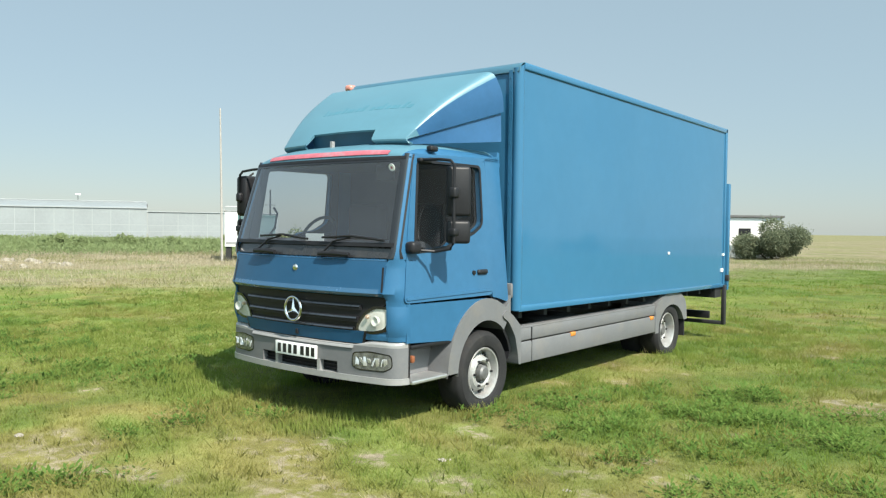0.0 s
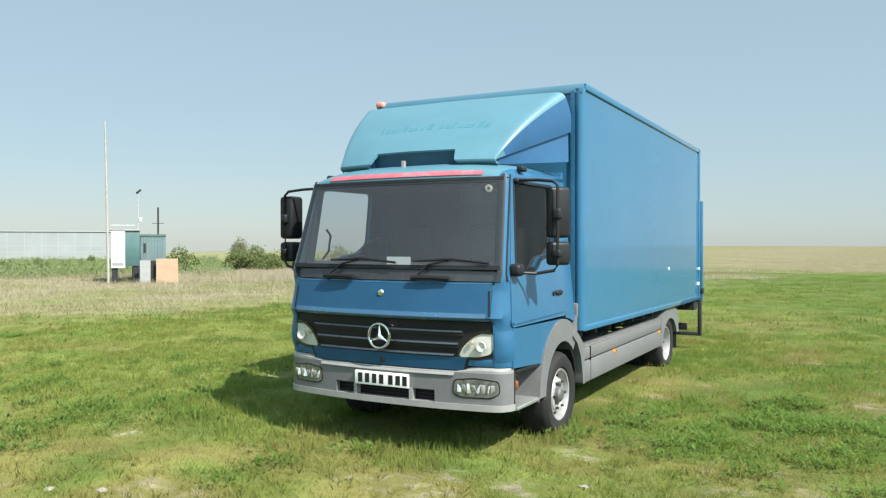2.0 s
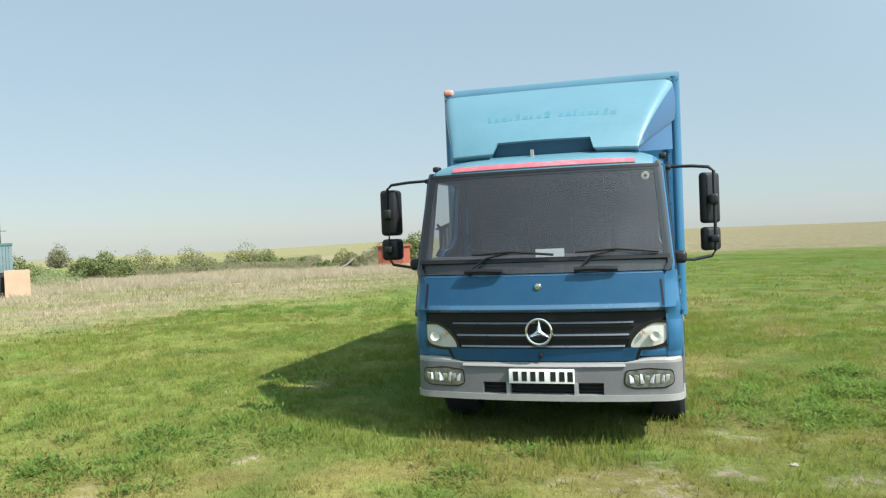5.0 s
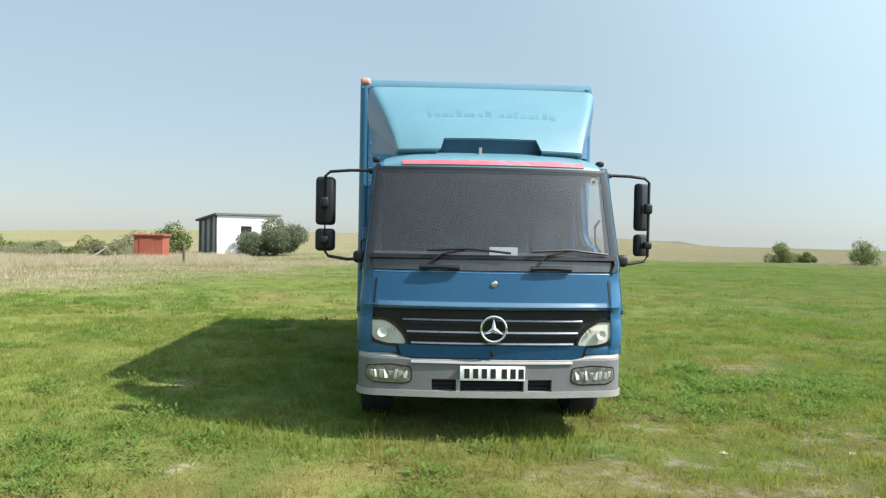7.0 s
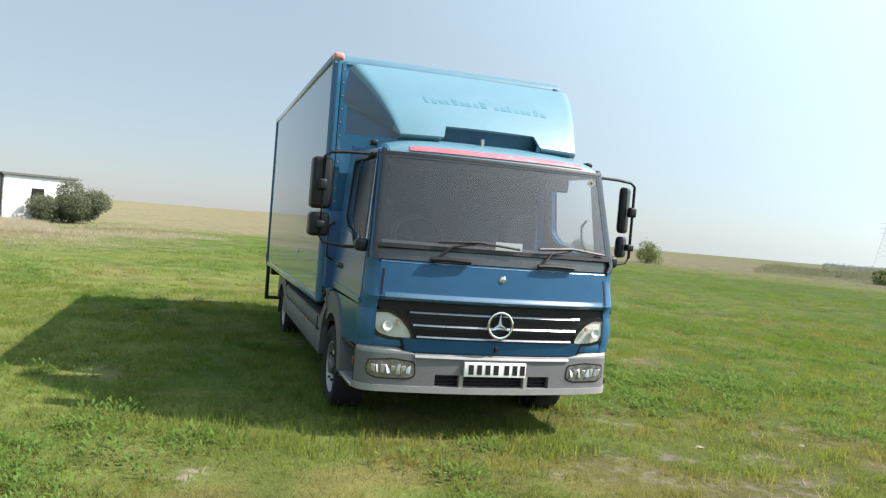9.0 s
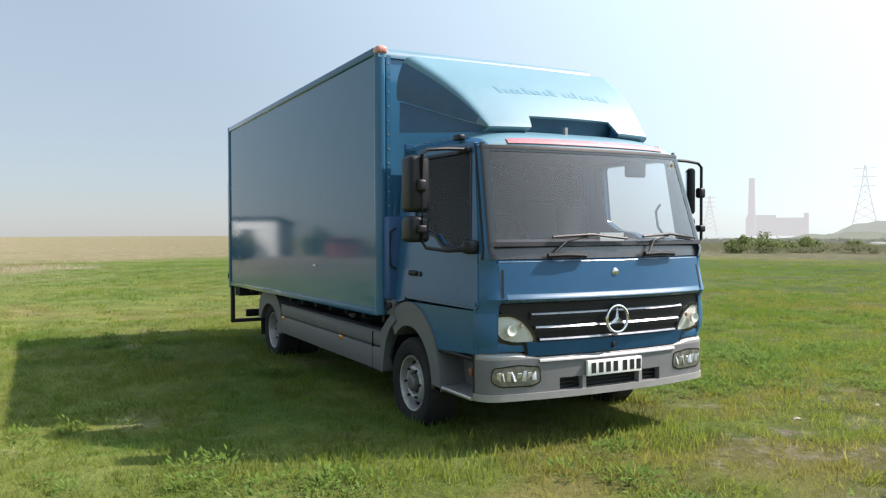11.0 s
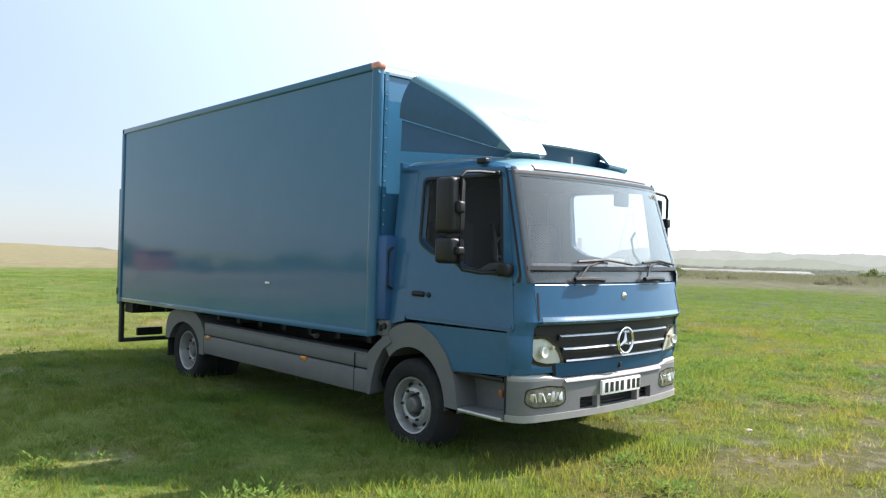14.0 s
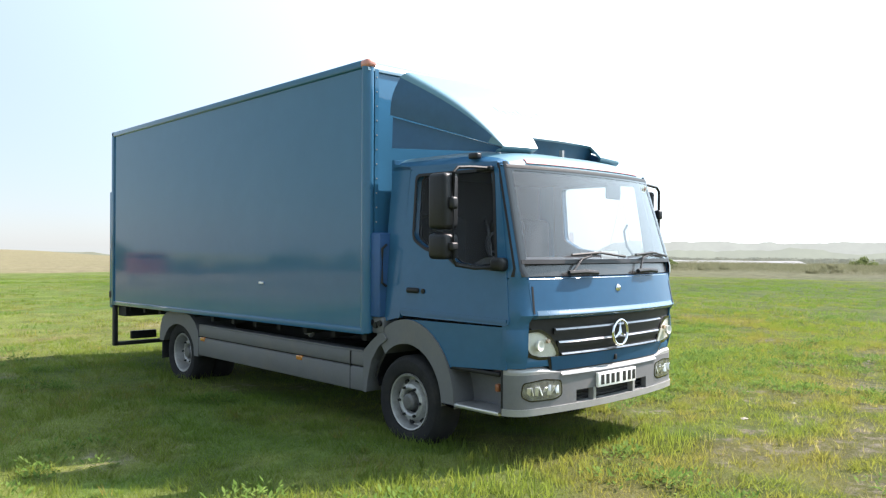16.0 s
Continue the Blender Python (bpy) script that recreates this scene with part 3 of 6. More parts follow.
def skin(u, z, off=0.0, bow=0.10):
    """The cab's outline: |u| below 1 across the front, 1 to 2 round the corner, 2 to 3 along the side."""
    s, a = (1 if u >= 0 else -1), abs(u)
    xs, y0 = half_width(z), lerp_table(z, NOSE)
    k = min(1.0, max(0.0, (z - 1.30) / 0.12))
    xf = xs - 0.12 + 0.085 * k
    deep = 0.15 - 0.10 * k
    if a <= 1:
        return Vector((s * a * xf, y0 + bow * a ** 2.3 - off, z))
    if a <= 2:
        t = a - 1
        p, c, q = Vector((xf, y0 + bow)), Vector((xs - 0.01, y0 + bow + 0.23 * deep)), Vector((xs, y0 + bow + deep))
        b = p * (1 - t) ** 2 + c * 2 * t * (1 - t) + q * t * t
        return Vector((s * (b.x + off * t), b.y - off * (1 - t), z))
    y = y0 + bow + deep
    return Vector((s * (xs + off), y + (1.62 - y) * (a - 2), z))


def front_at(off=0.0):
    """Map (x, z, depth) onto the curved front."""
    def place(x, z, d):
        xf = half_width(z) - 0.12
        a = min(1.15, abs(x) / xf)
        return Vector((x, lerp_table(z, NOSE) + 0.10 * a ** 2.3 - off + d, z))
    return place


def side_at(sign, off=0.0):
    return lambda y, z, d: Vector((sign * (half_width(z) + off - d), y, z))


def front_sheet(name, x_at, z0, z1, off, thick, material, nx=16, nz=4, label="", shift=None):
    """A sheet on the front between -x_at(z) and x_at(z)."""
    place = front_at(off)
    f = (lambda u, v: place(u, v, 0.0))
    x1 = x_at if callable(x_at) else (lambda v: x_at)
    return part(name, patch(f, (lambda v: -x1(v)), x1, z0, z1, nx, nz, thick), material, truck, label)


# cab front
front_sheet("bonnet", 0.965, 1.06, 1.362, 0.004, 0.03, BONNET, 20, 10, "deeper blue front panel")
front_sheet("grille", lambda z: 0.965 if z > 0.99 else 0.70 + (z - 0.78) * 1.05, 0.775, 1.052, -0.012, 0.03, BLACK, 20, 6, "black radiator grille")
for z, w in ((0.975, 0.735), (0.878, 0.70), (0.788, 0.665)):
    place = front_at(0.004)
    slat = part("slat", patch(lambda u, v: place(u, v, 0.0), -w, w, z - 0.033, z + 0.012, 20, 2, 0.035), BLACK, truck)
    place2 = front_at(0.014)
    part("trim_strip", patch(lambda u, v: place2(u, v, (v - z + 0.004) * 0.78), -w * 0.985, w * 0.985, z - 0.004, z + 0.012, 20, 2, 0.012), SATIN, slat, "thin bright strip")
front_sheet("lower_apron", lambda z: 0.72 + (z - 0.66) * 0.35, 0.668, 0.772, 0.006, 0.03, BONNET, 18, 3, "blue strip below the grille")
front_sheet("apron_gap", lambda z: 0.744 + (z - 0.66) * 0.35, 0.655, 0.768, 0.003, 0.02, BLACK, 18, 3)
front_sheet("shadow_gap", 1.0, 0.60, 0.675, -0.05, 0.02, BLACK, 14, 2)
front_sheet("scuttle", lambda z: half_width(z) - 0.12 + 0.085 * min(1.0, max(0.0, (z - 1.30) / 0.12)), 1.372, 1.488, -0.006, 0.03, SCUTTLE, 20, 4, "black panel below the windscreen")
part("latch_badge", lathe([(0.0, 0.012), (0.022, 0.01), (0.03, 0.0)], (0, 0, 0), 1, 20), CHROME, truck).matrix_local = pose(0, -0.036, 1.266, 0, 0, -90)
place_l = front_at(0.006)
part("bonnet_lip", patch(lambda u, v: place_l(u, 1.352 + 0.016 * math.sin(v * math.pi / 2), 0.045 * (1 - math.cos(v * math.pi / 2))), -0.955, 0.955, 0.0, 1.0, 24, 5, 0.006), LIP, truck, "rolled upper edge of the bonnet")
# lower bonnet crease
place_c = front_at(0.005)
part("crease", patch(lambda u, v: place_c(u, v, -0.011 * min(1.0, max(0.0, (1.122 - v) / 0.028)) * min(1.0, (0.93 - abs(u)) / 0.2)), -0.925, 0.925, 1.068, 1.124, 28, 8, 0.012), LIP, truck, "pressed ledge along the bonnet")


def make_badge():
    """A plain bright ring with three spokes."""
    bm = bmesh.new()
    seg, ring = 40, 8
    rows = []
    for i in range(seg):
        a = i * math.tau / seg
        row = []
        for j in range(ring):
            b = j * math.tau / ring
            r = 0.100 + 0.012 * math.cos(b)
            row.append(bm.verts.new((r * math.cos(a), 0.012 * math.sin(b), r * math.sin(a))))
        rows.append(row)
    for i in range(seg):
        for j in range(ring):
            bm.faces.new((rows[i][j], rows[(i + 1) % seg][j], rows[(i + 1) % seg][(j + 1) % ring], rows[i][(j + 1) % ring]))
    b = part("badge", bm, CHROME, truck, "round chrome badge")
    b.matrix_local = pose(0.0, -0.058, 0.912)
    bm = bmesh.new()
    tip = bm.verts.new((0, -0.016, 0))
    ring_v = []
    for k in range(6):
        a = math.pi / 2 + k * math.tau / 6
        r = 0.098 if k % 2 == 0 else 0.02
        ring_v.append(bm.verts.new((r * math.cos(a), 0.0, r * math.sin(a))))
    for k in range(6):
        bm.faces.new((tip, ring_v[k], ring_v[(k + 1) % 6]))
    bm.faces.new(ring_v)
    part("spoke", bm, CHROME, b)


make_badge()

# headlamps
for s in (-1, 1):
    shape = [(0.985, 0.962), (0.87, 0.965), (0.79, 0.922), (0.722, 0.848), (0.688, 0.775), (0.85, 0.778), (0.95, 0.805), (0.982, 0.87)]
    pts = dense(rounded([(s * a, b) for a, b in shape], 0.03), 0.05)
    lamp = part("headlamp", solid(front_at(-0.01), pts, thick=0.05), CREAM, truck, "clear headlamp")
    part("lens", solid(front_at(0.022), pts, thick=0.0), LENS, lamp)
    ring = part("reflector", lathe([(0.010, 0.002), (0.024, 0.006), (0.036, 0.012), (0.039, 0.012), (0.039, -0.012)], (0, 0, 0), 1, 24), CREAM, lamp)
    ring.matrix_local = pose(s * 0.885, lerp_table(0.86, NOSE) + 0.06, 0.865, 0, 0, -90)
    bulb = part("bulb", lathe([(0, 0.012), (0.014, 0.010), (0.018, -0.01)], (0, 0, 0), 1, 12), BULB, lamp)
    bulb.matrix_local = pose(s * 0.80, lerp_table(0.86, NOSE) + 0.05, 0.895, 0, 0, -90)
    # black seal round the lamp on the corner side
    part("headlamp_surround", solid(front_at(0.0), dense(rounded([(s * a, b) for a, b in ((1.0, 0.985), (0.855, 0.985), (0.765, 0.935), (0.697, 0.852), (0.658, 0.752), (0.86, 0.755), (0.97, 0.785), (0.998, 0.86))], 0.02), 0.06), [pts], thick=0.03), GLOSS_BLACK, truck)

# corners and sides
for s in (-1, 1):
    part("corner_panel", patch(lambda u, z: skin(s * u, z, 0.002), 1.0, 2.0, 0.70, 1.365, 12, 12, 0.03), BLUE, truck, "blue corner panel")
    part("corner_apron", patch(lambda u, z: skin(s * u, z, -0.018 * min(1.0, max(0.0, (z - 0.75) / 0.03))), 0.74, 1.02, 0.705, 0.83, 6, 5, 0.03), BLUE, truck)
    part("wing_blister", patch(lambda u, z: skin(s * u, z, 0.02 * math.sin(math.pi * (z - 0.74) / 0.25) * math.sin(math.pi * min(1, max(0, (u - 1.0) / 1.0))) + 0.004), 1.05, 1.95, 0.745, 0.985, 10, 8, 0.012), BLUE, truck)
    part("panel_gap", patch(lambda u, z: skin(s * u, z, 0.0065), 0.985, 1.004, 1.065, 1.30, 2, 6, 0.004), BLACK, truck)
    # windscreen pillars, wrapping from the screen to the door
    part("pillar", patch(lambda u, z: skin(s * u, z, 0.0), 0.985, 2.06, 1.362, 2.225, 12, 14, 0.035), BLUE, truck, "blue windscreen pillar")
    part("pillar_trim", patch(lambda u, z: skin(s * u, z, 0.008), 0.978, 1.30, 1.37, 2.235, 8, 14, 0.02), GLOSS_BLACK, truck, "black pillar trim")
    part("pillar_lining", patch(lambda u, z: skin(s * u, z, -0.042), 0.995, 2.06, 1.40, 2.20, 10, 10, 0.008), CABIN, truck, "dark inside trim of the pillar")
    part("door_gap", patch(lambda u, z: skin(s * u, z, 0.004), 1.72, 1.95, 1.37, 2.225, 3, 14, 0.01), BLACK, truck)
    # side below the door, cut away over the wheel
    arc = [(1.265 + 0.57 * math.cos(a), 0.32 + 0.65 * math.sin(a)) for a in [math.pi - math.radians(t) for t in (30, 40, 50, 60, 70, 80)]]
    low = [(0.19, 0.69), (0.19, 1.0), (1.30, 0.985)] + [p for p in reversed(arc)] + [(0.745, 0.655)]
    part("side_panel", solid(side_at(s, 0.0), low, thick=0.04), BLUE, truck, "blue lower cab side")
    win = rounded([(0.325, 1.43), (0.42, 2.165), (1.27, 2.17), (1.26, 1.66), (1.10, 1.575), (0.87, 1.55), (0.75, 1.465)], 0.05)
    outline = rounded([(0.155, 1.012), (0.24, 1.60), (0.365, 2.205), (1.36, 2.235), (1.385, 1.60), (1.375, 1.012)], 0.05)
    door = part("door", solid(side_at(s, 0.006), outline, [win], 0.05), BLUE, truck, "blue cab door")
    part("door_lining", solid(side_at(s, -0.062), outline, [win], 0.012), CABIN, door, "dark inside trim of the door")
    part("window_pane", solid(side_at(s, -0.012), win, thick=0.0), PANE, door)
    seal = rounded([(0.298, 1.405), (0.398, 2.188), (1.293, 2.193), (1.282, 1.645), (1.108, 1.552), (0.885, 1.528), (0.762, 1.440)], 0.06)
    part("window_seal", solid(side_at(s, 0.010), seal, [win], 0.02), BLACK, door)
    # pressed line along the door and its handle
    part("door_crease", solid(side_at(s, 0.014), rounded([(0.18, 1.035), (0.18, 1.06), (1.36, 1.075), (1.36, 1.05)], 0.01), thick=0.012), BLUE, door)
    handle = part("door_handle", box(s * 1.06, s * 1.10, 1.15, 1.30, 1.205, 1.25, 0.018, 3), BLACK, door, "black door handle")
    part("lock", lathe([(0, 0.016), (0.02, 0.014), (0.022, 0)], (s * 1.075, 1.10, 1.225), s, 12), BLACK, handle)
    part("rear_side", solid(side_at(s, 0.0), rounded([(1.382, 0.99), (1.39, 1.62), (1.37, 2.26), (1.60, 2.30), (1.64, 0.93), (1.45, 0.98)], 0.02), thick=0.04), BLUE, truck, "blue panel behind the door")
    part("side_header", solid(side_at(s, 0.0), [(0.37, 2.210), (0.38, 2.235), (1.60, 2.27), (1.60, 2.24)], thick=0.04), BLUE, truck)
    # side marker over the door
    part("roof_marker", box(s * 0.95, s * 1.01, 0.57, 0.67, 2.268, 2.315, 0.015, 3), BLACK, truck, "dark marker lamp")
    # splash of grey mudguard round the wheel
    outer = [(0.71, 0.36)] + [(1.275 + 0.565 * math.cos(a), 0.33 + 0.655 * math.sin(a)) for a in [math.pi - i * math.pi / 22 for i in range(0, 16)]]
    outer += [(1.66, 0.99), (1.66, 0.82)]
    inner = [(1.275 + 0.42 * math.cos(a), 0.33 + 0.455 * math.sin(a)) for a in [i * math.pi / 22 for i in range(6, 23)]] + [(0.855, 0.36)]
    part("mudguard", solid(lambda y, z, d: Vector((s * (1.105 - d), y, z)), outer + inner, thick=0.35), GREY, truck, "grey plastic front mudguard")
    back = [(1.51, 0.80), (1.57, 0.86), (1.68, 0.80), (1.83, 0.68), (1.83, 0.315), (1.79, 0.315), (1.775, 0.42), (1.72, 0.60), (1.62, 0.735)]
    part("mudguard_rear_half", solid(lambda y, z, d: Vector((s * (1.12 - d), y, z)), rounded(back, 0.03), thick=0.35), GREY, truck, "grey plastic rear half of the mudguard")
    # step well
    part("step_wall", box(s * 0.84, s * 0.88, 0.22, 0.86, 0.36, 0.70), GREY, truck)
    part("step_side", box(s * 0.86, s * 1.075, 0.225, 0.25, 0.36, 0.69), GREY, truck)
    part("step_tread", box(s * 0.84, s * 1.10, 0.255, 0.83, 0.345, 0.375, 0.008), ALLOY, truck, "bare metal step")
    part("step_sill", box(s * 0.98, s * 1.085, 0.255, 0.84, 0.63, 0.665, 0.01), BLACK, truck)
    part("side_indicator", box(s * 1.05, s * 1.09, 0.262, 0.30, 0.52, 0.58, 0.012), DULL_AMBER, truck, "dull amber side indicator")


# windscreen and its edges
part("windscreen", patch(lambda u, z: skin(u, z, 0.004), -1.0, 1.0, 1.478, 2.20, 24, 10, 0.0), SCREEN, truck, "large dusty windscreen")
for s in (-1, 1):
    part("screen_border", patch(lambda u, z: skin(u, z, 0.007), *sorted((s * 0.952, s * 1.0)), 1.47, 2.205, 3, 12, 0.004), GLOSS_BLACK, truck, "black printed edge of the windscreen")
part("screen_border", patch(lambda u, z: skin(u, z, 0.007), -0.955, 0.955, 2.166, 2.20, 24, 2, 0.004), GLOSS_BLACK, truck)
part("screen_seal_bottom", patch(lambda u, z: skin(u, z, 0.012), -1.0, 1.0, 1.465, 1.496, 24, 2, 0.02), BLACK, truck)
part("screen_seal_top", patch(lambda u, z: skin(u, z, 0.010), -1.0, 1.0, 2.186, 2.213, 24, 2, 0.02), BLACK, truck)


def roof_at(x, v, up=0.0):
    """The roof: x across, v from the screen's top edge (0) to the back (1)."""
    a = min(1.0, abs(x) / 0.985)
    y_front = 0.228 + 0.11 * a ** 2.3
    y = y_front + (1.62 - y_front) * v
    rise = (1 - max(0.0, 1 - v / 0.62) ** 2.6) ** 0.5
    z = 2.205 + 0.185 * rise * (1 - a ** 5) ** 0.5 + up
    return Vector((x, y - up * (1 - rise), z))


# the roof's lit top is painted pale, its shaded edges deeper blue
part("roof", patch(lambda u, w: roof_at(0.985 * math.sin(u * math.pi / 2), w * w), -0.74, 0.74, 0.0, 1.0, 24, 16, 0.03), LIT_FADED, truck, "blue cab roof, its top painted pale as lit")
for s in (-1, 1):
    part("roof_side", patch(lambda u, w: roof_at(0.985 * math.sin(u * math.pi / 2), w * w), *sorted((s * 0.74, s * 1.0)), 0.0, 1.0, 12, 16, 0.03), BLUE, truck, "edge of the cab roof, painted deeper blue for shade")
part("sun_strip", patch(lambda u, w: roof_at(0.76 * u + 0.01, w * w, 0.006), -1, 1, 0.06, 0.175, 24, 5, 0.006), RED, truck, "faded red strip over the windscreen")
part("cab_back", box(-0.97, 0.97, 1.60, 1.64, 0.9, 2.34, 0.01), BLUE, truck)
part("cab_floor", box(-1.0, 1.0, 0.28, 1.62, 0.86, 0.92), DARK, truck)
part("headlining", box(-0.93, 0.93, 0.62, 1.58, 2.20, 2.23), CABIN, truck)
part("cab_back_trim", box(-0.95, 0.95, 1.56, 1.595, 0.95, 2.24), CABIN, truck)

# dashboard, wheel, seats
part("dashboard", patch(lambda u, v: (u, 0.14 + 0.10 * (abs(u)) ** 2.3 + 0.40 * v, 1.475 + 0.035 * math.sin(math.pi * v) - 0.10 * max(0, v - 0.7)), -0.99, 0.99, 0.0, 1.0, 20, 8, 0.05), DASH, truck, "dusty dark grey dashboard")
part("dash_front", box(-0.97, 0.97, 0.50, 0.56, 0.95, 1.46, 0.03), BLACK, truck)
part("dash_paper", box(-0.03, 0.20, 0.105, 0.110, 1.495, 1.560), PAPER, truck, "white paper on the dashboard")
rim_pts = []
for i in range(33):
    a = i * math.tau / 32
    rim_pts.append((-0.52 + 0.21 * math.cos(a), 0.70 + 0.10 * math.sin(a), 1.545 + 0.165 * math.sin(a)))
wheel_ob = part("steering_wheel", tube(rim_pts, 0.016, 8), BLACK, truck, "black steering wheel")
part("spoke", tube([(-0.72, 0.70, 1.545), (-0.52, 0.67, 1.52), (-0.32, 0.70, 1.545)], 0.02, 6), BLACK, wheel_ob)
part("column", tube([(-0.52, 0.67, 1.52), (-0.52, 0.52, 1.36)], 0.03, 8), BLACK, wheel_ob)
for x in (-0.55, 0.30, 0.68):
    w = 0.24 if x < 0 else 0.19
    seat = part("seat", box(x - w, x + w, 0.85, 1.35, 1.12, 1.26, 0.05, 3), CLOTH, truck, "dark cloth seat")
    part("backrest", box(x - w, x + w, 1.34, 1.50, 1.22, 1.86, 0.06, 3), CLOTH, seat)
part("grab_bar", tube([(-0.97, 0.46, 1.52), (-0.93, 0.50, 1.60), (-0.93, 0.53, 1.74), (-0.97, 0.52, 1.80)], 0.012, 6), BLACK, truck)
part("grab_bar", tube([(0.97, 0.46, 1.52), (0.93, 0.50, 1.60), (0.93, 0.53, 1.74), (0.97, 0.52, 1.80)], 0.012, 6), BLACK, truck)
part("interior_mirror", box(0.50, 0.72, 0.42, 0.45, 2.02, 2.16, 0.02, 3), BLACK, truck)
stick = part("screen_sticker", lathe([(0, 0.004), (0.032, 0.004), (0.032, 0)], (0, 0, 0), 1, 20), WHITE, truck, "small round white sticker with red ring")
stick.matrix_local = pose(0.845, 0.262, 2.115, 0, 0, -90) @ pose(0, 0, 0, 0, 20, 0)
part("ring", lathe([(0.008, 0.0052), (0.012, 0.0052), (0.012, 0.0042), (0.008, 0.0042)], (0, 0, 0), 1, 20), RED, stick)

# wipers
for x0, x1, xa, xb in ((-0.60, -0.28, -0.54, 0.13), (0.29, 0.62, 0.30, 0.93)):
    pl = front_at(0.035)
    base = part("wiper", tube([pl(x0, 1.395, 0), pl((x0 + x1) / 2, 1.40, -0.01), pl(x1, 1.392, 0)], 0.019, 8), BLACK, truck, "black wiper")
    part("arm", tube([pl(x0 + 0.04, 1.40, 0), pl(xa + 0.12, 1.50, 0), pl(xa + 0.30, 1.535, 0)], 0.009, 6), BLACK, base)
    part("blade", tube([pl(xa, 1.53, -0.01), pl((xa + xb) / 2, 1.548, -0.01), pl(xb, 1.515, -0.01)], 0.011, 6), BLACK, base)


# bumper
def bump_at(off=0.0):
    def place(u, z):
        s, a = (1 if u >= 0 else -1), abs(u)
        if a <= 1:
            return Vector((s * a * 0.93, -0.012 + 0.085 * a ** 2.2 - off, z))
        t = a - 1
        p, c, q = Vector((0.93, 0.073)), Vector((1.072, 0.095)), Vector((1.082, 0.225))
        b = p * (1 - t) ** 2 + c * 2 * t * (1 - t) + q * t * t
        return Vector((s * (b.x + off * t), b.y - off * (1 - t), z))
    return place


def bump_poly(off=0.0):
    base = bump_at(off)
    return lambda x, z, d: base(x / 0.93 if abs(x) <= 0.93 else (1 if x > 0 else -1) * (1 + (abs(x) - 0.93) / 0.3), z) + Vector((0, d, 0))


LAMP_IN = surface("lamp_interior", (0.20, 0.205, 0.205), 0.18, metal=0.5, vary=0.8, scale=24)
bumper = part("bumper", patch(bump_at(0.0), -2, 2, 0.50, 0.652, 40, 4, 0.05), GREY, truck, "grey plastic bumper")
part("lower_lip", patch(bump_at(0.012), -2, 2, 0.355, 0.405, 40, 3, 0.08), GREY_LIGHT, bumper, "pale lower lip")
for s in (-1, 1):
    part("bumper_cheek", patch(bump_at(0.0), *sorted((s * 0.52, s * 2.0)), 0.40, 0.502, 20, 3, 0.05), GREY, bumper)
    # the shoulder is painted paler grey for the highlight on its upper edge
    part("bumper_shoulder", patch(lambda u, v: bump_at(-0.002)(u, 0.640 + v * (0.014 + 0.052 * min(1.0, max(0.0, (abs(u) - 0.66) / 0.22)))) + Vector((0, 0.045 * max(0.0, (v - 0.5) * 2) ** 1.5, 0)), *sorted((s * 0.66, s * 2.0)), 0.0, 1.0, 22, 8, 0.05), GREY_LIGHT, bumper, "bumper shoulder, its highlight painted pale")
    part("bumper_post", patch(bump_at(0.004), *sorted((s * 0.275, s * 0.31)), 0.40, 0.502, 2, 3, 0.05), GREY_LIGHT, bumper)
    fog = dense(rounded([(s * 0.645, 0.485), (s * 0.655, 0.588), (s * 0.82, 0.605), (s * 1.02, 0.588), (s * 1.035, 0.50), (s * 0.95, 0.465), (s * 0.72, 0.462)], 0.03), 0.05)
    ring_out = [(s * 0.842 + (a - s * 0.842) * 1.05, 0.533 + (b - 0.533) * 1.15) for a, b in fog]
    part("lamp_surround", solid(bump_poly(0.003), ring_out, [fog], thick=0.02), GLOSS_BLACK, bumper)
    fl = part("fog_lamp", solid(bump_poly(0.002), fog, thick=0.03), LAMP_IN, truck, "long clear lamp cluster in the bumper")
    part("lens", solid(bump_poly(0.016), fog, thick=0.0), LENS, fl)
    # broken facets of the reflector behind the clear lens
    for k, (lean, turn, tall) in enumerate(((-14, 22, 0.034), (18, -8, 0.030), (-6, 34, 0.038), (24, 6, 0.028), (-20, -24, 0.036), (8, 16, 0.034), (-12, -38, 0.030), (16, 28, 0.034))):
        c = bump_at(0.001)(s * (0.695 + 0.039 * k) / 0.93 if 0.695 + 0.039 * k <= 0.93 else s * (1 + (0.039 * k - 0.235) / 0.3), 0.53)
        facet = part("reflector_facet", box(-0.0165, 0.0165, -0.004, 0.004, -tall, tall, 0.003), REFLECT, fl)
        facet.matrix_local = pose(c.x, c.y - 0.002, c.z, lean, 0, s * turn)
# a pale strip paints the highlight along the bumper's top edge
part("bumper_top", patch(lambda u, v: bump_at(0.004)(u, 0.628 + 0.035 * v) + Vector((0, 0.07 * v * v, 0)), -0.70, 0.70, 0.0, 1.0, 24, 5, 0.01), GREY_LIGHT, bumper)
part("air_intake", box(-0.55, 0.55, 0.085, 0.11, 0.38, 0.52), BLACK, bumper, "black intake behind the bumper")
for z in (0.425, 0.455, 0.485):
    part("slat", box(-0.50, 0.50, 0.050, 0.062, z - 0.005, z + 0.005), BLACK, bumper)
plate = part("number_plate", box(-0.26, 0.26, -0.036, -0.010, 0.497, 0.610, 0.003), PLATE, truck, "white number plate with dark bars")
for x in (-0.205, -0.135, -0.065, 0.005, 0.095, 0.165, 0.23):
    part("bar", box(x - 0.021, x + 0.021, -0.0385, -0.0355, 0.515, 0.592), INK, plate)
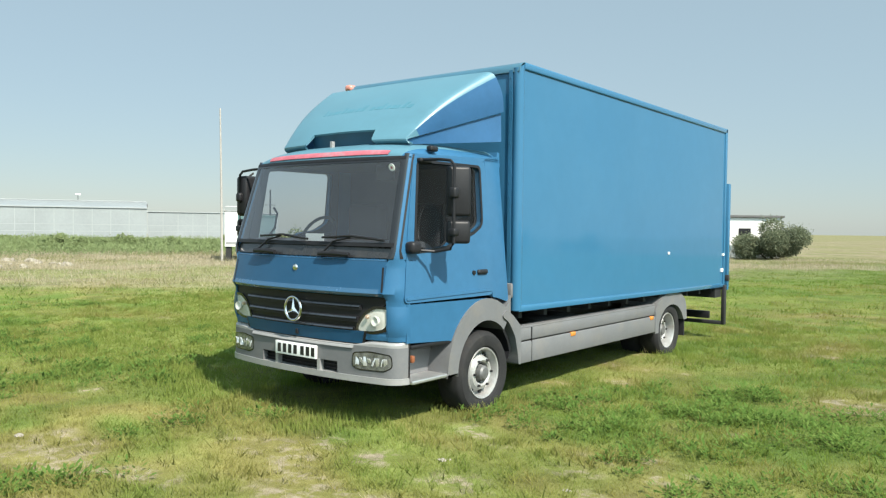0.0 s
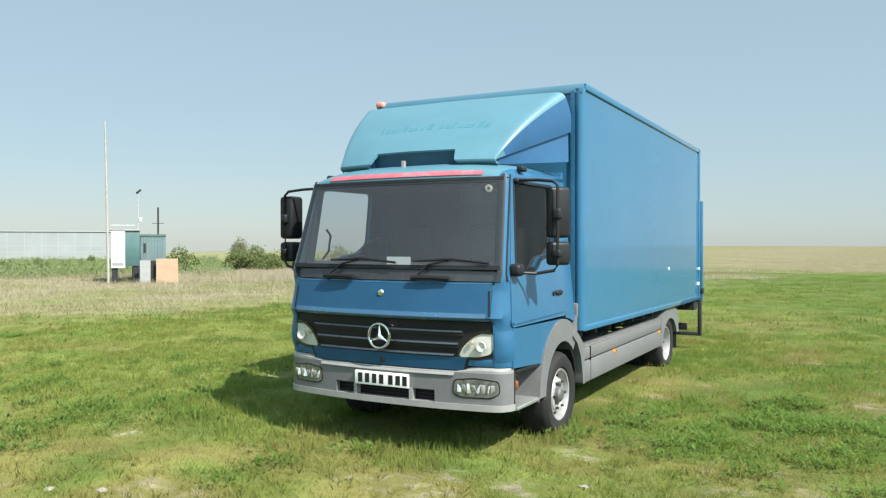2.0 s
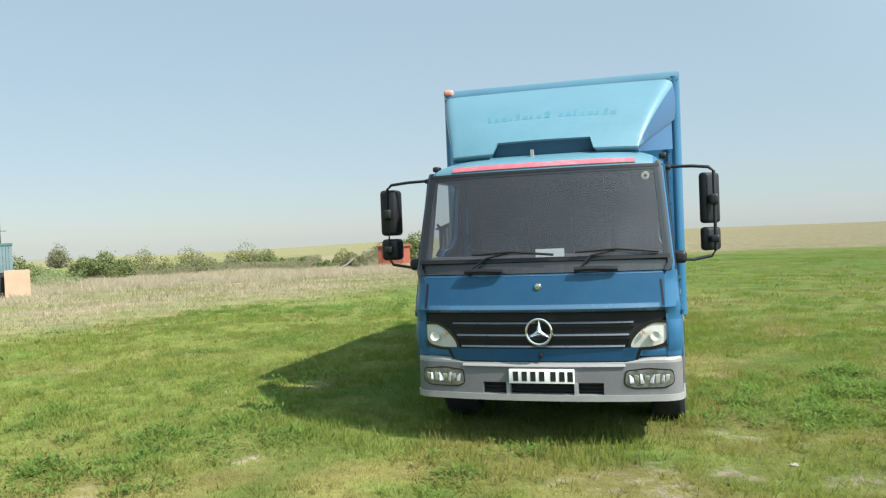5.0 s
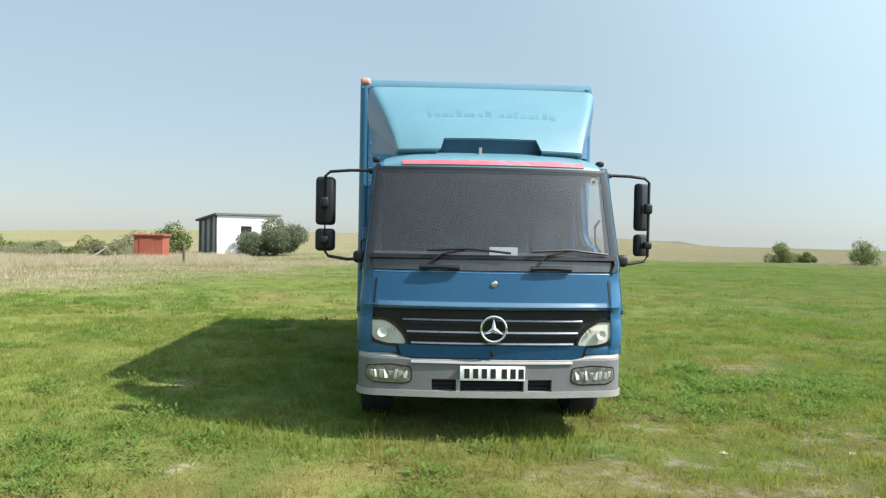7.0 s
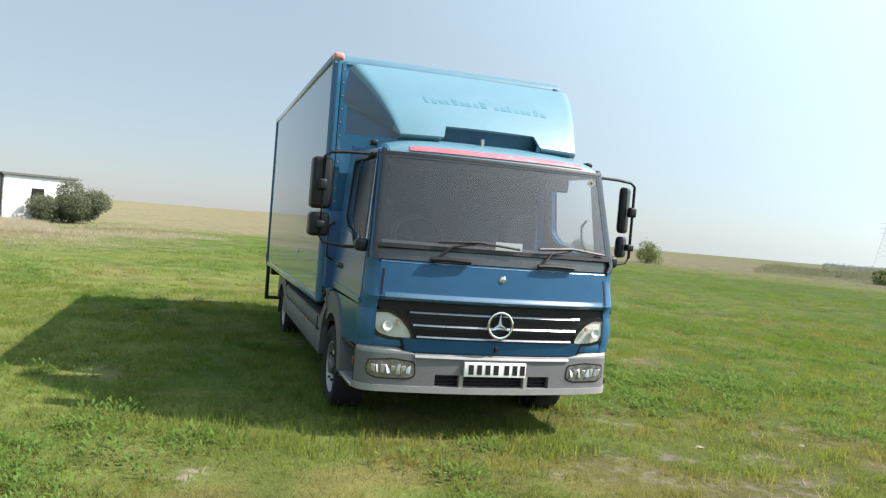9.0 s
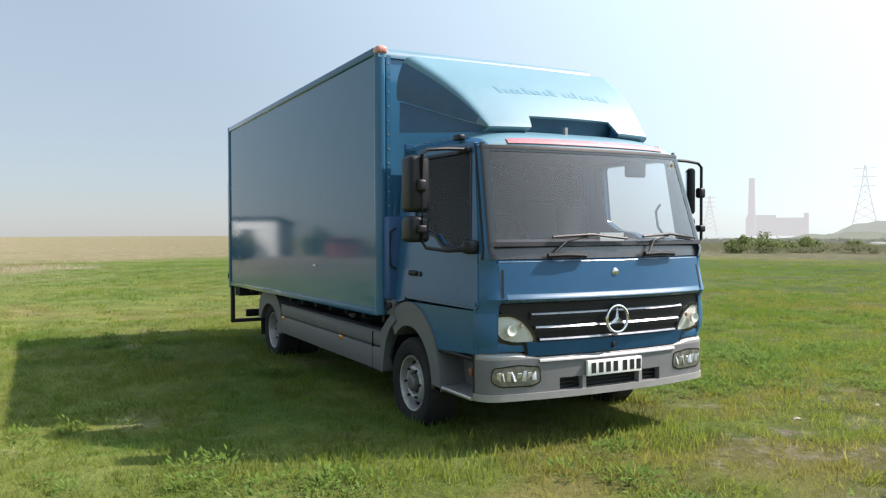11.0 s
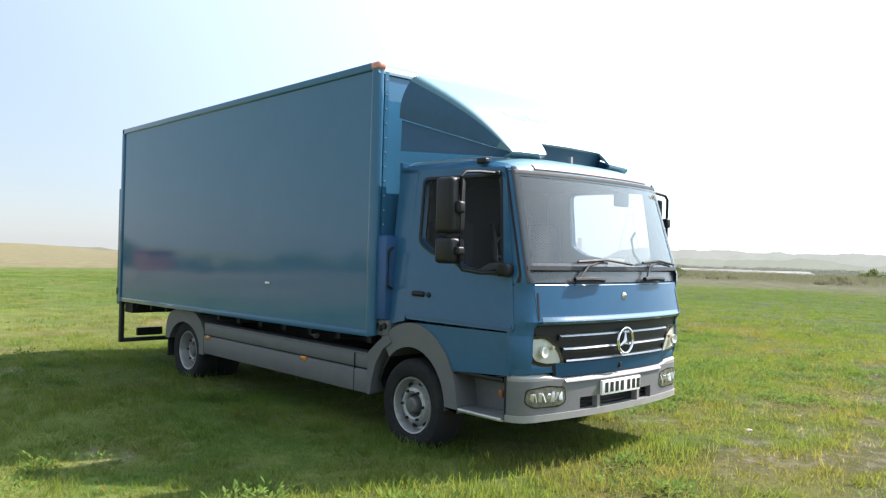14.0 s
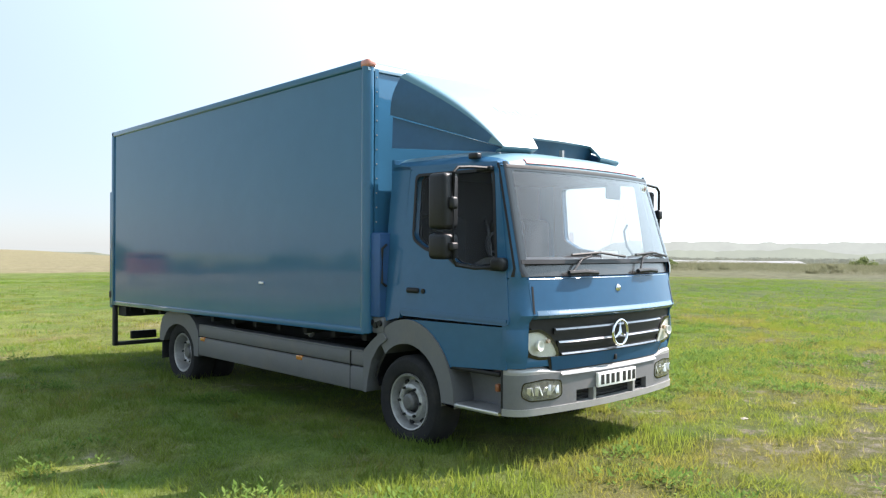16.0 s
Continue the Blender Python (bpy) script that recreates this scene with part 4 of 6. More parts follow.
for s in (-1, 1):
    part("bumper_gap", box(s * 0.95, s * 1.085, 0.223, 0.24, 0.36, 0.70), BLACK, bumper)
part("tow_eye", box(-0.014, 0.014, -0.022, 0.03, 0.69, 0.735, 0.006), BLACK, truck)
part("front_crossmember", box(-0.85, 0.85, 0.14, 0.30, 0.40, 0.62), DARK, truck)

# mirrors on their bars
for s in (-1, 1):
    # the mirror away from the driver is turned further in
    X, hw, hd, turn, B = (-1.40, 0.080, 0.09, 0, -1.395) if s < 0 else (1.335, 0.100, 0.036, 50, 1.368)
    bar = part("mirror_bar", tube([(s * 1.00, 0.44, 2.185), (s * 1.20, 0.44, 2.18), (B - s * 0.04, 0.43, 2.165), (B, 0.43, 2.13), (B, 0.43, 1.50), (B - s * 0.03, 0.43, 1.455), (s * 1.20, 0.40, 1.43), (s * 1.09, 0.29, 1.44)], 0.013, 8), BLACK, truck, "black tubular mirror bar")
    for z0, z1, label in ((1.715, 2.125, "tall black door mirror"), (1.495, 1.685, "small black wide-angle mirror")):
        for name, shape, mat, text in (("mirror_housing", box(-hw, hw, -hd, hd, z0, z1, min(0.034, hd * 0.8), 3), BLACK, label), ("glass", box(-hw + 0.025, hw - 0.025, hd - 0.004, hd + 0.004, z0 + 0.035, z1 - 0.035, 0.003), MIRROR, "")):
            part(name, shape, mat, bar, text).matrix_local = pose(X, 0.53, 0, 0, 0, turn)
    part("clamp", box(B - 0.04, B + 0.03, 0.40, 0.47, 1.86, 1.95, 0.02, 3), BLACK, bar)
    part("clamp", box(B - 0.04, B + 0.03, 0.40, 0.47, 1.56, 1.62, 0.015, 3), BLACK, bar)
    part("mirror_foot", box(s * 1.04, s * 1.14, 0.20, 0.32, 1.41, 1.51, 0.03, 3), BLACK, truck)
    part("mirror_foot", box(s * 0.96, s * 1.04, 0.40, 0.56, 2.16, 2.20, 0.015, 3), BLACK, truck)

# roof deflector
def fold(s, v):
    """Fold between the deflector's face and its flank, from the nose (0) to the box (1)."""
    v0 = max(v, 0.0)
    return Vector((s * (0.79 + 0.29 * v0), 0.50 + 0.85 * v - 0.055 * math.sin(math.pi * v0), 2.385 + 0.665 * v0 ** 0.97 + 0.9 * min(v, 0.0) + 0.015 * math.sin(math.pi * v0)))


def face_at(u, v):
    a = fold(1, v)
    bow = 0.07 * max(0.0, 1 - v) ** 1.2
    return Vector((u * a.x, a.y - bow * (1 - u * u), a.z + 0.03 * (1 - u * u) * math.sin(math.pi * min(1, max(0.0, v) * 0.8 + 0.1))))


def crease_at(s, v):
    return Vector((s * (0.795 + 0.30 * v), 0.51 + 1.0 * v, 2.375 + 0.325 * v))


def shell_at(u, v):
    """The whole deflector: face for |u| below 1, flanks outside, with a rounded fold between."""
    s, a, e = (1 if u >= 0 else -1), abs(u), 0.07

    def flank(k):
        p = crease_at(s, v).lerp(fold(s, v), 1 - k)
        b = math.sin(math.pi * k) * max(v, 0.0)
        return p + Vector((s * 0.02 * b, 0.03 * b, 0))

    if a <= 1 - e:
        return face_at(u, v)
    if a >= 1 + e:
        return flank((a - 1) / 0.5)
    p, c, q, t = face_at(s * (1 - e), v), fold(s, v), flank(e / 0.5), (a - 1 + e) / (2 * e)
    return p * (1 - t) ** 2 + c * 2 * t * (1 - t) + q * t * t


RU, RV = 0.485, 0.112
# the face is painted paler for sunlight, the flanks darker for shade
defl = part("roof_deflector", patch(shell_at, -1.07, 1.07, RV, 1.0, 56, 20, 0.02), LIT_FADED, truck, "faded blue fibreglass roof deflector, its face painted paler as lit")
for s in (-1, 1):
    part("flank", patch(shell_at, *sorted((s * 1.07, s * 1.5)), RV, 1.0, 14, 20, 0.02), SHADED_FLANK, defl, "blue side of the deflector, painted darker for shade")


def nose_at(u, v):
    """The nose below the face rolls under towards the roof."""
    if v >= 0:
        return shell_at(u, v)
    t = -v / 0.09
    return shell_at(u, 0.0) + Vector((0, 0.05 * t * t - 0.012 * math.sin(math.pi * t), -0.05 * t))


part("deflector_nose", patch(nose_at, -1.5, lambda v: -RU - (RV - v) * 0.5, -0.09, RV, 36, 8, 0.02), LIT_FADED, defl)
part("deflector_nose", patch(nose_at, lambda v: RU + (RV - v) * 0.5, 1.5, -0.09, RV, 36, 8, 0.02), LIT_FADED, defl)
# the recess wall is painted dark blue for the shade inside it
part("recess", patch(lambda u, t: face_at(u, RV + 0.02) + Vector((0, 0.015 + 0.05 * t, -0.005 - 0.16 * t)), -RU - 0.06, RU + 0.06, 0.0, 1.0, 10, 4, 0.02), surface("recess_shade_blue", (0.018, 0.066, 0.115), 0.35, vary=0.2), defl, "opening in the nose, its shade painted dark blue")
part("spoiler_bracket", box(-0.10, -0.075, 0.455, 0.49, 2.335, 2.40), GREY_LIGHT, defl)
for s in (-1, 1):
    def skirt_at(u, v, s=s):
        top = Vector((s * (0.782 + 0.285 * v), 0.53 + 0.98 * v, 2.372 + 0.315 * v))
        low = Vector((s * (0.77 + 0.30 * v), 0.55 + 0.965 * v, 2.335 + 0.09 * v))
        return low.lerp(top, u)

    part("lower_flank", patch(skirt_at, 0, 1, 0.0, 1.0, 4, 16, 0.02), SHADED_FLANK, defl)
# worn-off lettering on the face: plain faint bars
GHOST = surface("worn_lettering", (0.052, 0.172, 0.228), 0.46, vary=0.2, scale=12)
for i in range(18):
    u = -0.58 + i * 0.070
    if i == 9:
        continue
    tall = 0.055 if i % 4 else 0.095
    part("bar", patch(lambda a, b: face_at(a, b) + Vector((0, -0.0012, 0.0012)), u, u + 0.030 + 0.012 * (i % 3), 0.40, 0.40 + tall, 3, 3, 0.002), GHOST, defl)

# load box
BX, BY0, BY1, BZ0, BZ1 = 1.170, 1.705, 7.38, 0.840, 3.20
SAG = 0.011   # the box sits a little lower at the back


def sagging(bm):
    for v in bm.verts:
        v.co.z -= SAG * (v.co.y - BY0)
    return bm


shell = box(-BX + 0.012, BX - 0.012, BY0 + 0.012, BY1, BZ0 + 0.02, BZ1 - 0.02)
bmesh.ops.bevel(shell, geom=[e for e in shell.edges if all(v.co.y < BY0 + 0.02 and v.co.z > BZ1 - 0.03 for v in e.verts)], offset=0.09, segments=4, affect="EDGES", profile=0.5)
bx = part("load_box", sagging(shell), BOX_BLUE, truck, "large glossy blue load box")
bx.location.x = -0.022
for s in (-1, 1):
    part("corner_post", sagging(tube([(s * (BX - 0.05), BY0 + 0.05, BZ0), (s * (BX - 0.05), BY0 + 0.05, BZ1 - 0.06)], 0.056, 16)), BOX_BLUE, bx)
    part("roof_rail", sagging(box(s * (BX - 0.07), s * (BX + 0.006), BY0 + 0.085, BY1, BZ1 - 0.075, BZ1, 0.018, 3)), BOX_BLUE, bx)
    part("bottom_rail", sagging(box(s * (BX - 0.06), s * (BX + 0.004), BY0 + 0.03, BY1, BZ0 - 0.012, BZ0 + 0.045, 0.006)), BOX_BLUE, bx)
    part("rear_post", sagging(box(s * (BX - 0.07), s * (BX + 0.006), BY1 - 0.07, BY1 + 0.01, BZ0 - 0.02, BZ1, 0.012)), BOX_BLUE, bx)
    # riveted angle down the front edge
    part("corner_angle", sagging(box(s * (BX - 0.125), s * (BX - 0.085), BY0 - 0.004, BY0 + 0.02, 1.0, BZ1 - 0.08)), BOX_BLUE, bx)
    for k in range(11):
        z = 1.80 + k * 0.125
        part("rivet", lathe([(0, 0.005), (0.006, 0.004), (0.008, 0)], (0, 0, 0), 1, 8), GREY_LIGHT if s < 0 else BOX_BLUE, bx).matrix_local = pose(s * (BX - 0.105), BY0 - 0.004, z, 0, 0, -90)
part("front_rail", sagging(patch(lambda u, v: (u, BY0 - 0.004 + 0.10 * (1 - math.cos(v * math.pi / 2)), BZ1 - 0.10 + 0.10 * math.sin(v * math.pi / 2)), -BX + 0.01, BX - 0.004, 0.0, 1.0, 12, 10, 0.006)), RAIL, bx, "rounded front edge of the roof")
part("corner_marker", sagging(box(-BX - 0.004, -BX + 0.10, BY0 - 0.016, BY0 + 0.11, BZ1 - 0.072, BZ1 + 0.005, 0.03, 3)), ORANGE, bx, "bleached orange corner marker")
part("scratch", box(-BX - 0.001, -BX + 0.011, 3.40, 3.48, 1.20, 1.222, 0.004), WHITE, bx, "small pale scuff")
part("scratch", box(BX - 0.011, BX + 0.001, 5.25, 5.30, 1.30, 1.335, 0.004), WHITE, bx, "small pale scuff")
part("reflector_patch", box(BX - 0.011, BX + 0.009, 7.22, 7.29, 1.00, 1.05), WHITE, bx, "small white reflector")
part("reflector_patch", box(BX - 0.011, BX + 0.009, 7.27, 7.325, 1.24, 1.275), WHITE, bx, "small white reflector")

# stowed tail lift behind the box
lift = part("tail_lift", box(-1.185, 1.185, 7.395, 7.48, 0.72, 2.32, 0.012), BOX_BLUE, truck, "blue stowed tail-lift platform")
for s in (-1, 1):
    part("column", box(s * 1.125, s * 1.18, 7.31, 7.39, 0.20, 0.80, 0.01), DARK, lift)
    part("hinge", box(s * 1.12, s * 1.20, 7.385, 7.46, 0.86, 0.95, 0.01), DARK, lift)
part("cross_tube", box(-1.16, 1.16, 7.31, 7.37, 0.20, 0.255, 0.01), DARK, lift)
part("rear_header", box(-1.12, 1.12, 7.06, 7.32, 0.62, 0.80), DARK, lift)
part("lamp_board", box(-0.42, 0.42, 7.14, 7.20, 0.30, 0.48, 0.01), DARK, truck, "dark rear lamp board")
for s in (-1, 1):
    part("tail_lamp", box(s * 0.62, s * 0.98, 7.22, 7.27, 0.29, 0.40, 0.01), BLACK, truck)

# frame
for s in (-1, 1):
    part("chassis_rail", box(s * 0.36, s * 0.44, 1.2, 7.3, 0.50, 0.72), DARK, truck)
    part("box_runner", sagging(box(s * 0.36, s * 0.46, 1.80, 7.3, 0.72, 0.83)), DARK, truck)
for i in range(12):
    y = 1.85 + i * 0.47
    part("cross_bearer", sagging(box(-1.07, 1.07, y, y + 0.06, 0.755, 0.832)), DARK, truck)
part("fuel_tank", box(0.48, 0.94, 2.4, 3.3, 0.30, 0.68, 0.05, 3), DARK, truck)
part("air_tank", box(-0.94, -0.48, 2.3, 3.0, 0.32, 0.66, 0.1, 4), DARK, truck)
part("engine", box(-0.4, 0.4, 0.35, 1.7, 0.34, 0.88), DARK, truck)
part("front_axle", tube([(-0.9, 1.275, 0.30), (0.9, 1.275, 0.30)], 0.06, 10), DARK, truck)
part("rear_axle", tube([(-0.9, 5.48, 0.29), (0.9, 5.48, 0.29)], 0.08, 10), DARK, truck)
part("differential", lathe([(0, 0.12), (0.12, 0.1), (0.17, 0.0), (0.12, -0.1), (0, -0.12)], (0, 5.48, 0.29), 1, 16), DARK, truck)
part("air_hose", tube([(-0.98, 2.92, 0.74), (-1.0, 2.86, 0.76), (-1.0, 2.80, 0.72)], 0.03, 8), GREY_LIGHT, truck)

# side skirts
for s in (-1, 1):
    X = s * 1.11
    sk = part("side_skirt", box(X - s * 0.05, X, 1.83, 4.955, 0.535, 0.655, 0.012, 2), GREY, truck, "grey plastic side skirt")
    part("lower_panel", box(X - s * 0.05, X + s * 0.008, 1.83, 4.955, 0.315, 0.522, 0.014, 2), GREY, sk)
    part("groove", box(X - s * 0.05, X - s * 0.014, 1.83, 4.955, 0.515, 0.54), BLACK, sk)
    part("top_lip", box(X - s * 0.14, X - s * 0.004, 1.83, 4.955, 0.652, 0.672, 0.006), GREY, sk)
    part("seam", box(X - s * 0.045, X + s * 0.010, 2.02, 2.028, 0.315, 0.655), BLACK, sk)
    for y in (2.84, 4.84):
        part("side_marker", box(X - s * 0.01, X + s * 0.016, y - 0.05, y + 0.05, 0.485, 0.530, 0.008, 2), AMBER, sk, "amber side marker")
    outer = [(a + 0.06, b) for a, b in ((4.90, 0.315), (4.90, 0.60), (4.98, 0.70), (5.10, 0.775), (5.25, 0.80), (5.58, 0.80), (5.75, 0.775), (5.87, 0.70), (5.92, 0.60), (5.945, 0.42))]
    inner = [(5.91, 0.42)] + [(5.48 + 0.43 * math.cos(a), 0.31 + 0.345 * math.sin(a)) for a in [math.radians(t) for t in range(20, 170, 10)]] + [(5.065, 0.315)]
    rg = part("rear_mudguard", solid(lambda y, z, d: Vector((s * (1.115 - d), y, z - 0.02)), rounded(outer + inner, 0.01, 2), thick=0.5), GREY, truck, "grey plastic rear mudguard")
    part("mud_flap", box(s * 0.62, s * 1.09, 5.96, 5.985, 0.17, 0.55), RUBBER, rg, "black rubber mud flap")
    part("inner_wing", solid(lambda y, z, d: Vector((s * (1.07 - d), y, z)), [(0.845, 0.45)] + [(1.275 + 0.47 * math.cos(a), 0.33 + 0.49 * math.sin(a)) for a in [math.pi - i * math.pi / 12 for i in range(0, 12)]] + [(1.675, 0.38)] + [(1.275 + 0.44 * math.cos(a), 0.33 + 0.46 * math.sin(a)) for a in [i * math.pi / 12 for i in range(1, 13)]], thick=0.40), BLACK, truck)

# intake stack and grab handle between cab and box
part("intake_panel", box(-1.145, -0.85, 1.58, 1.755, 0.98, 1.705, 0.02), surface("dark_blue_plastic", (0.02, 0.085, 0.22), 0.5, vary=0.1), truck, "dark blue intake panel behind the cab")
part("intake_panel", box(0.90, 1.10, 1.67, 1.78, 0.96, 1.10, 0.015), GREY, truck)
part("stay_handle", tube([(-1.09, 1.56, 1.60), (-1.15, 1.54, 1.57), (-1.15, 1.54, 1.28), (-1.09, 1.56, 1.25)], 0.012, 8), DARK, truck, "dark grab handle behind the cab")
part("fill_cap_bracket", box(-1.12, -0.95, 1.56, 1.76, 0.84, 0.985, 0.02), GREY, truck)
for k in range(3):
    part("air_coupling", lathe([(0, 0.02), (0.025, 0.02), (0.028, 0.0)], (-1.12, 1.60 + k * 0.055, 0.93 - 0.02 * (k % 2)), -1, 12), BLACK, truck)


DISC = surface("dull_wheel_disc", (0.42, 0.42, 0.41), 0.45, metal=0.4, vary=0.3, scale=14, dirt=0.6, dirt_colour=(0.14, 0.11, 0.08))


# wheels
def wheel(s, y, z, twin):
    X = s * (1.05 if not twin else 1.03)
    c = (X, y, z)
    hub = part("wheel", lathe([(0, 0.05), (0.05, 0.045), (0.068, 0.03), (0.075, -0.02), (0.08, -0.05), (0.11, -0.06), (0.11, -0.12), (0, -0.12)] if not twin else [(0, -0.02), (0.06, -0.025), (0.075, -0.05), (0.08, -0.11), (0.12, -0.12), (0.12, -0.2), (0, -0.2)], c, s, 24), surface("hub_grey", (0.14, 0.14, 0.14), 0.5, metal=0.4, vary=0.3, scale=20, dirt=0.4), truck, "steel wheel with worn silver paint")
    tyre_profile = [(0.235, 0.015), (0.25, 0.035), (0.30, 0.05), (0.345, 0.045), (0.372, 0.02), (0.384, -0.005), (0.385, -0.09), (0.384, -0.18), (0.37, -0.215), (0.30, -0.24), (0.235, -0.2)]
    part("tyre", lathe(tyre_profile, c, s, 48, caps=False), RUBBER, hub, "dusty black tyre")
    if twin:
        part("tyre", lathe([(r, o - 0.27) for r, o in tyre_profile], c, s, 32, caps=False), RUBBER, hub)
    d = 0.0 if not twin else -0.10
    rim = part("rim", lathe([(0.236, 0.018), (0.230, 0.030), (0.218, 0.026), (0.208, 0.0), (0.200, -0.055 + d)], c, s, 40, caps=False), SILVER, hub, "silver painted steel rim")
    part("disc", lathe([(0.203, -0.055 + d), (0.182, -0.06 + d), (0.165, -0.035 + d), (0.145, 0.005 + d * 0.6), (0.118, 0.014 + d * 0.6), (0.10, 0.002 + d * 0.6), (0.092, -0.03 + d * 0.6)], c, s, 40, caps=False), DISC, hub, "dull grey wheel disc")
    for k in range(8):
        a = k * math.tau / 8 + 0.2
        part("vent_hole", lathe([(0, 0.010), (0.024, 0.008), (0.027, -0.008)], (X + s * (-0.042 + d * 0.95), y + 0.172 * math.cos(a), z + 0.172 * math.sin(a)), s, 12), BLACK, rim)
    for k in range(6):
        a = k * math.tau / 6
        part("nut", lathe([(0, 0.03), (0.011, 0.03), (0.013, 0.0)], (X + s * (0.004 + d * 0.6), y + 0.125 * math.cos(a), z + 0.125 * math.sin(a)), s, 6), DARK, rim)


for s in (-1, 1):
    wheel(s, 1.275, 0.30, False)
    wheel(s, 5.48, 0.285, True)


# ---------------------------------------------------------------- sheds and posts
def place_at(x, y, turn=0.0, dz=0.0):
    return pose(x, y, ground_z(x, y) + dz, 0, 0, turn)


def white_shed():
    sh = thing("shed", place_at(-18.95, 52.1, 40, -0.46) @ Matrix.Scale(1.31, 4), "white rendered shed with a sloping dark roof", "shed")
    w, d, h, back = 3.5, 2.05, 2.42, 2.10
    part("front_wall", box(0, w, 0, 0.12, -0.4, h), WHITE, sh, "white front wall")
    part("back_wall", box(0, w, d - 0.12, d, -0.4, back), WHITE, sh)
    part("side_wall", solid(lambda a, b, t: Vector((w - 0.12 + t, a, b)), [(0.12, -0.4), (d - 0.12, -0.4), (d - 0.12, back), (0.12, h)], thick=0.12), WHITE, sh)
    # this side of the white shed is painted grey for the shade on it
    part("side_wall", solid(lambda a, b, t: Vector((t + 0.03, a, b)), [(0.12, -0.4), (d - 0.12, -0.4), (d - 0.12, back), (0.12, h)], thick=0.08), GREY_LIGHT, sh)
    for k in range(4):
        y = 0.0 + k * 0.62
        part("post", box(-0.03, 0.05, y, y + 0.16, -0.4, h - 0.16 * y - 0.02), ROOF_FELT, sh, "dark weathered post")
    part("roof", solid(lambda a, b, t: Vector((-0.15 + t, a, b)), [(-0.15, h + 0.02), (-0.15, h + 0.12), (d + 0.15, back + 0.10), (d + 0.15, back)], thick=w + 0.3), ROOF_FELT, sh, "dark sloping roof")
    win = part("opening", box(1.35, 1.98, -0.012, 0.02, 1.22, 1.88), BLACK, sh, "dark square window")
    part("window_frame", box(1.31, 2.02, -0.03, -0.002, 1.17, 1.22), GREY_LIGHT, win)


def red_shed():
    sh = thing("shed", place_at(-21.67, 43.32, 8, 0.20), "low red sheet-metal hut in long grass", "shed")
    part("wall", box(0.22, 1.75, 0, 2.4, -0.9, 1.10), BRICK_RED, sh)
    roof = part("roof", box(0.12, 1.87, -0.1, 2.48, 1.09, 1.15), BRICK_RED, sh, "ribbed red roof")
    for k in range(11):
        part("rib", box(0.13 + k * 0.16, 0.13 + k * 0.16 + 0.10, -0.12, 2.5, 1.146, 1.19), BRICK_RED, roof)
    part("door", box(0.5, 1.2, -0.03, 0.02, -0.3, 0.95), BRICK_RED, sh)
    part("side_board", box(0.19, 0.22, 0.1, 2.2, -0.3, 1.08), ROOF_FELT, sh)


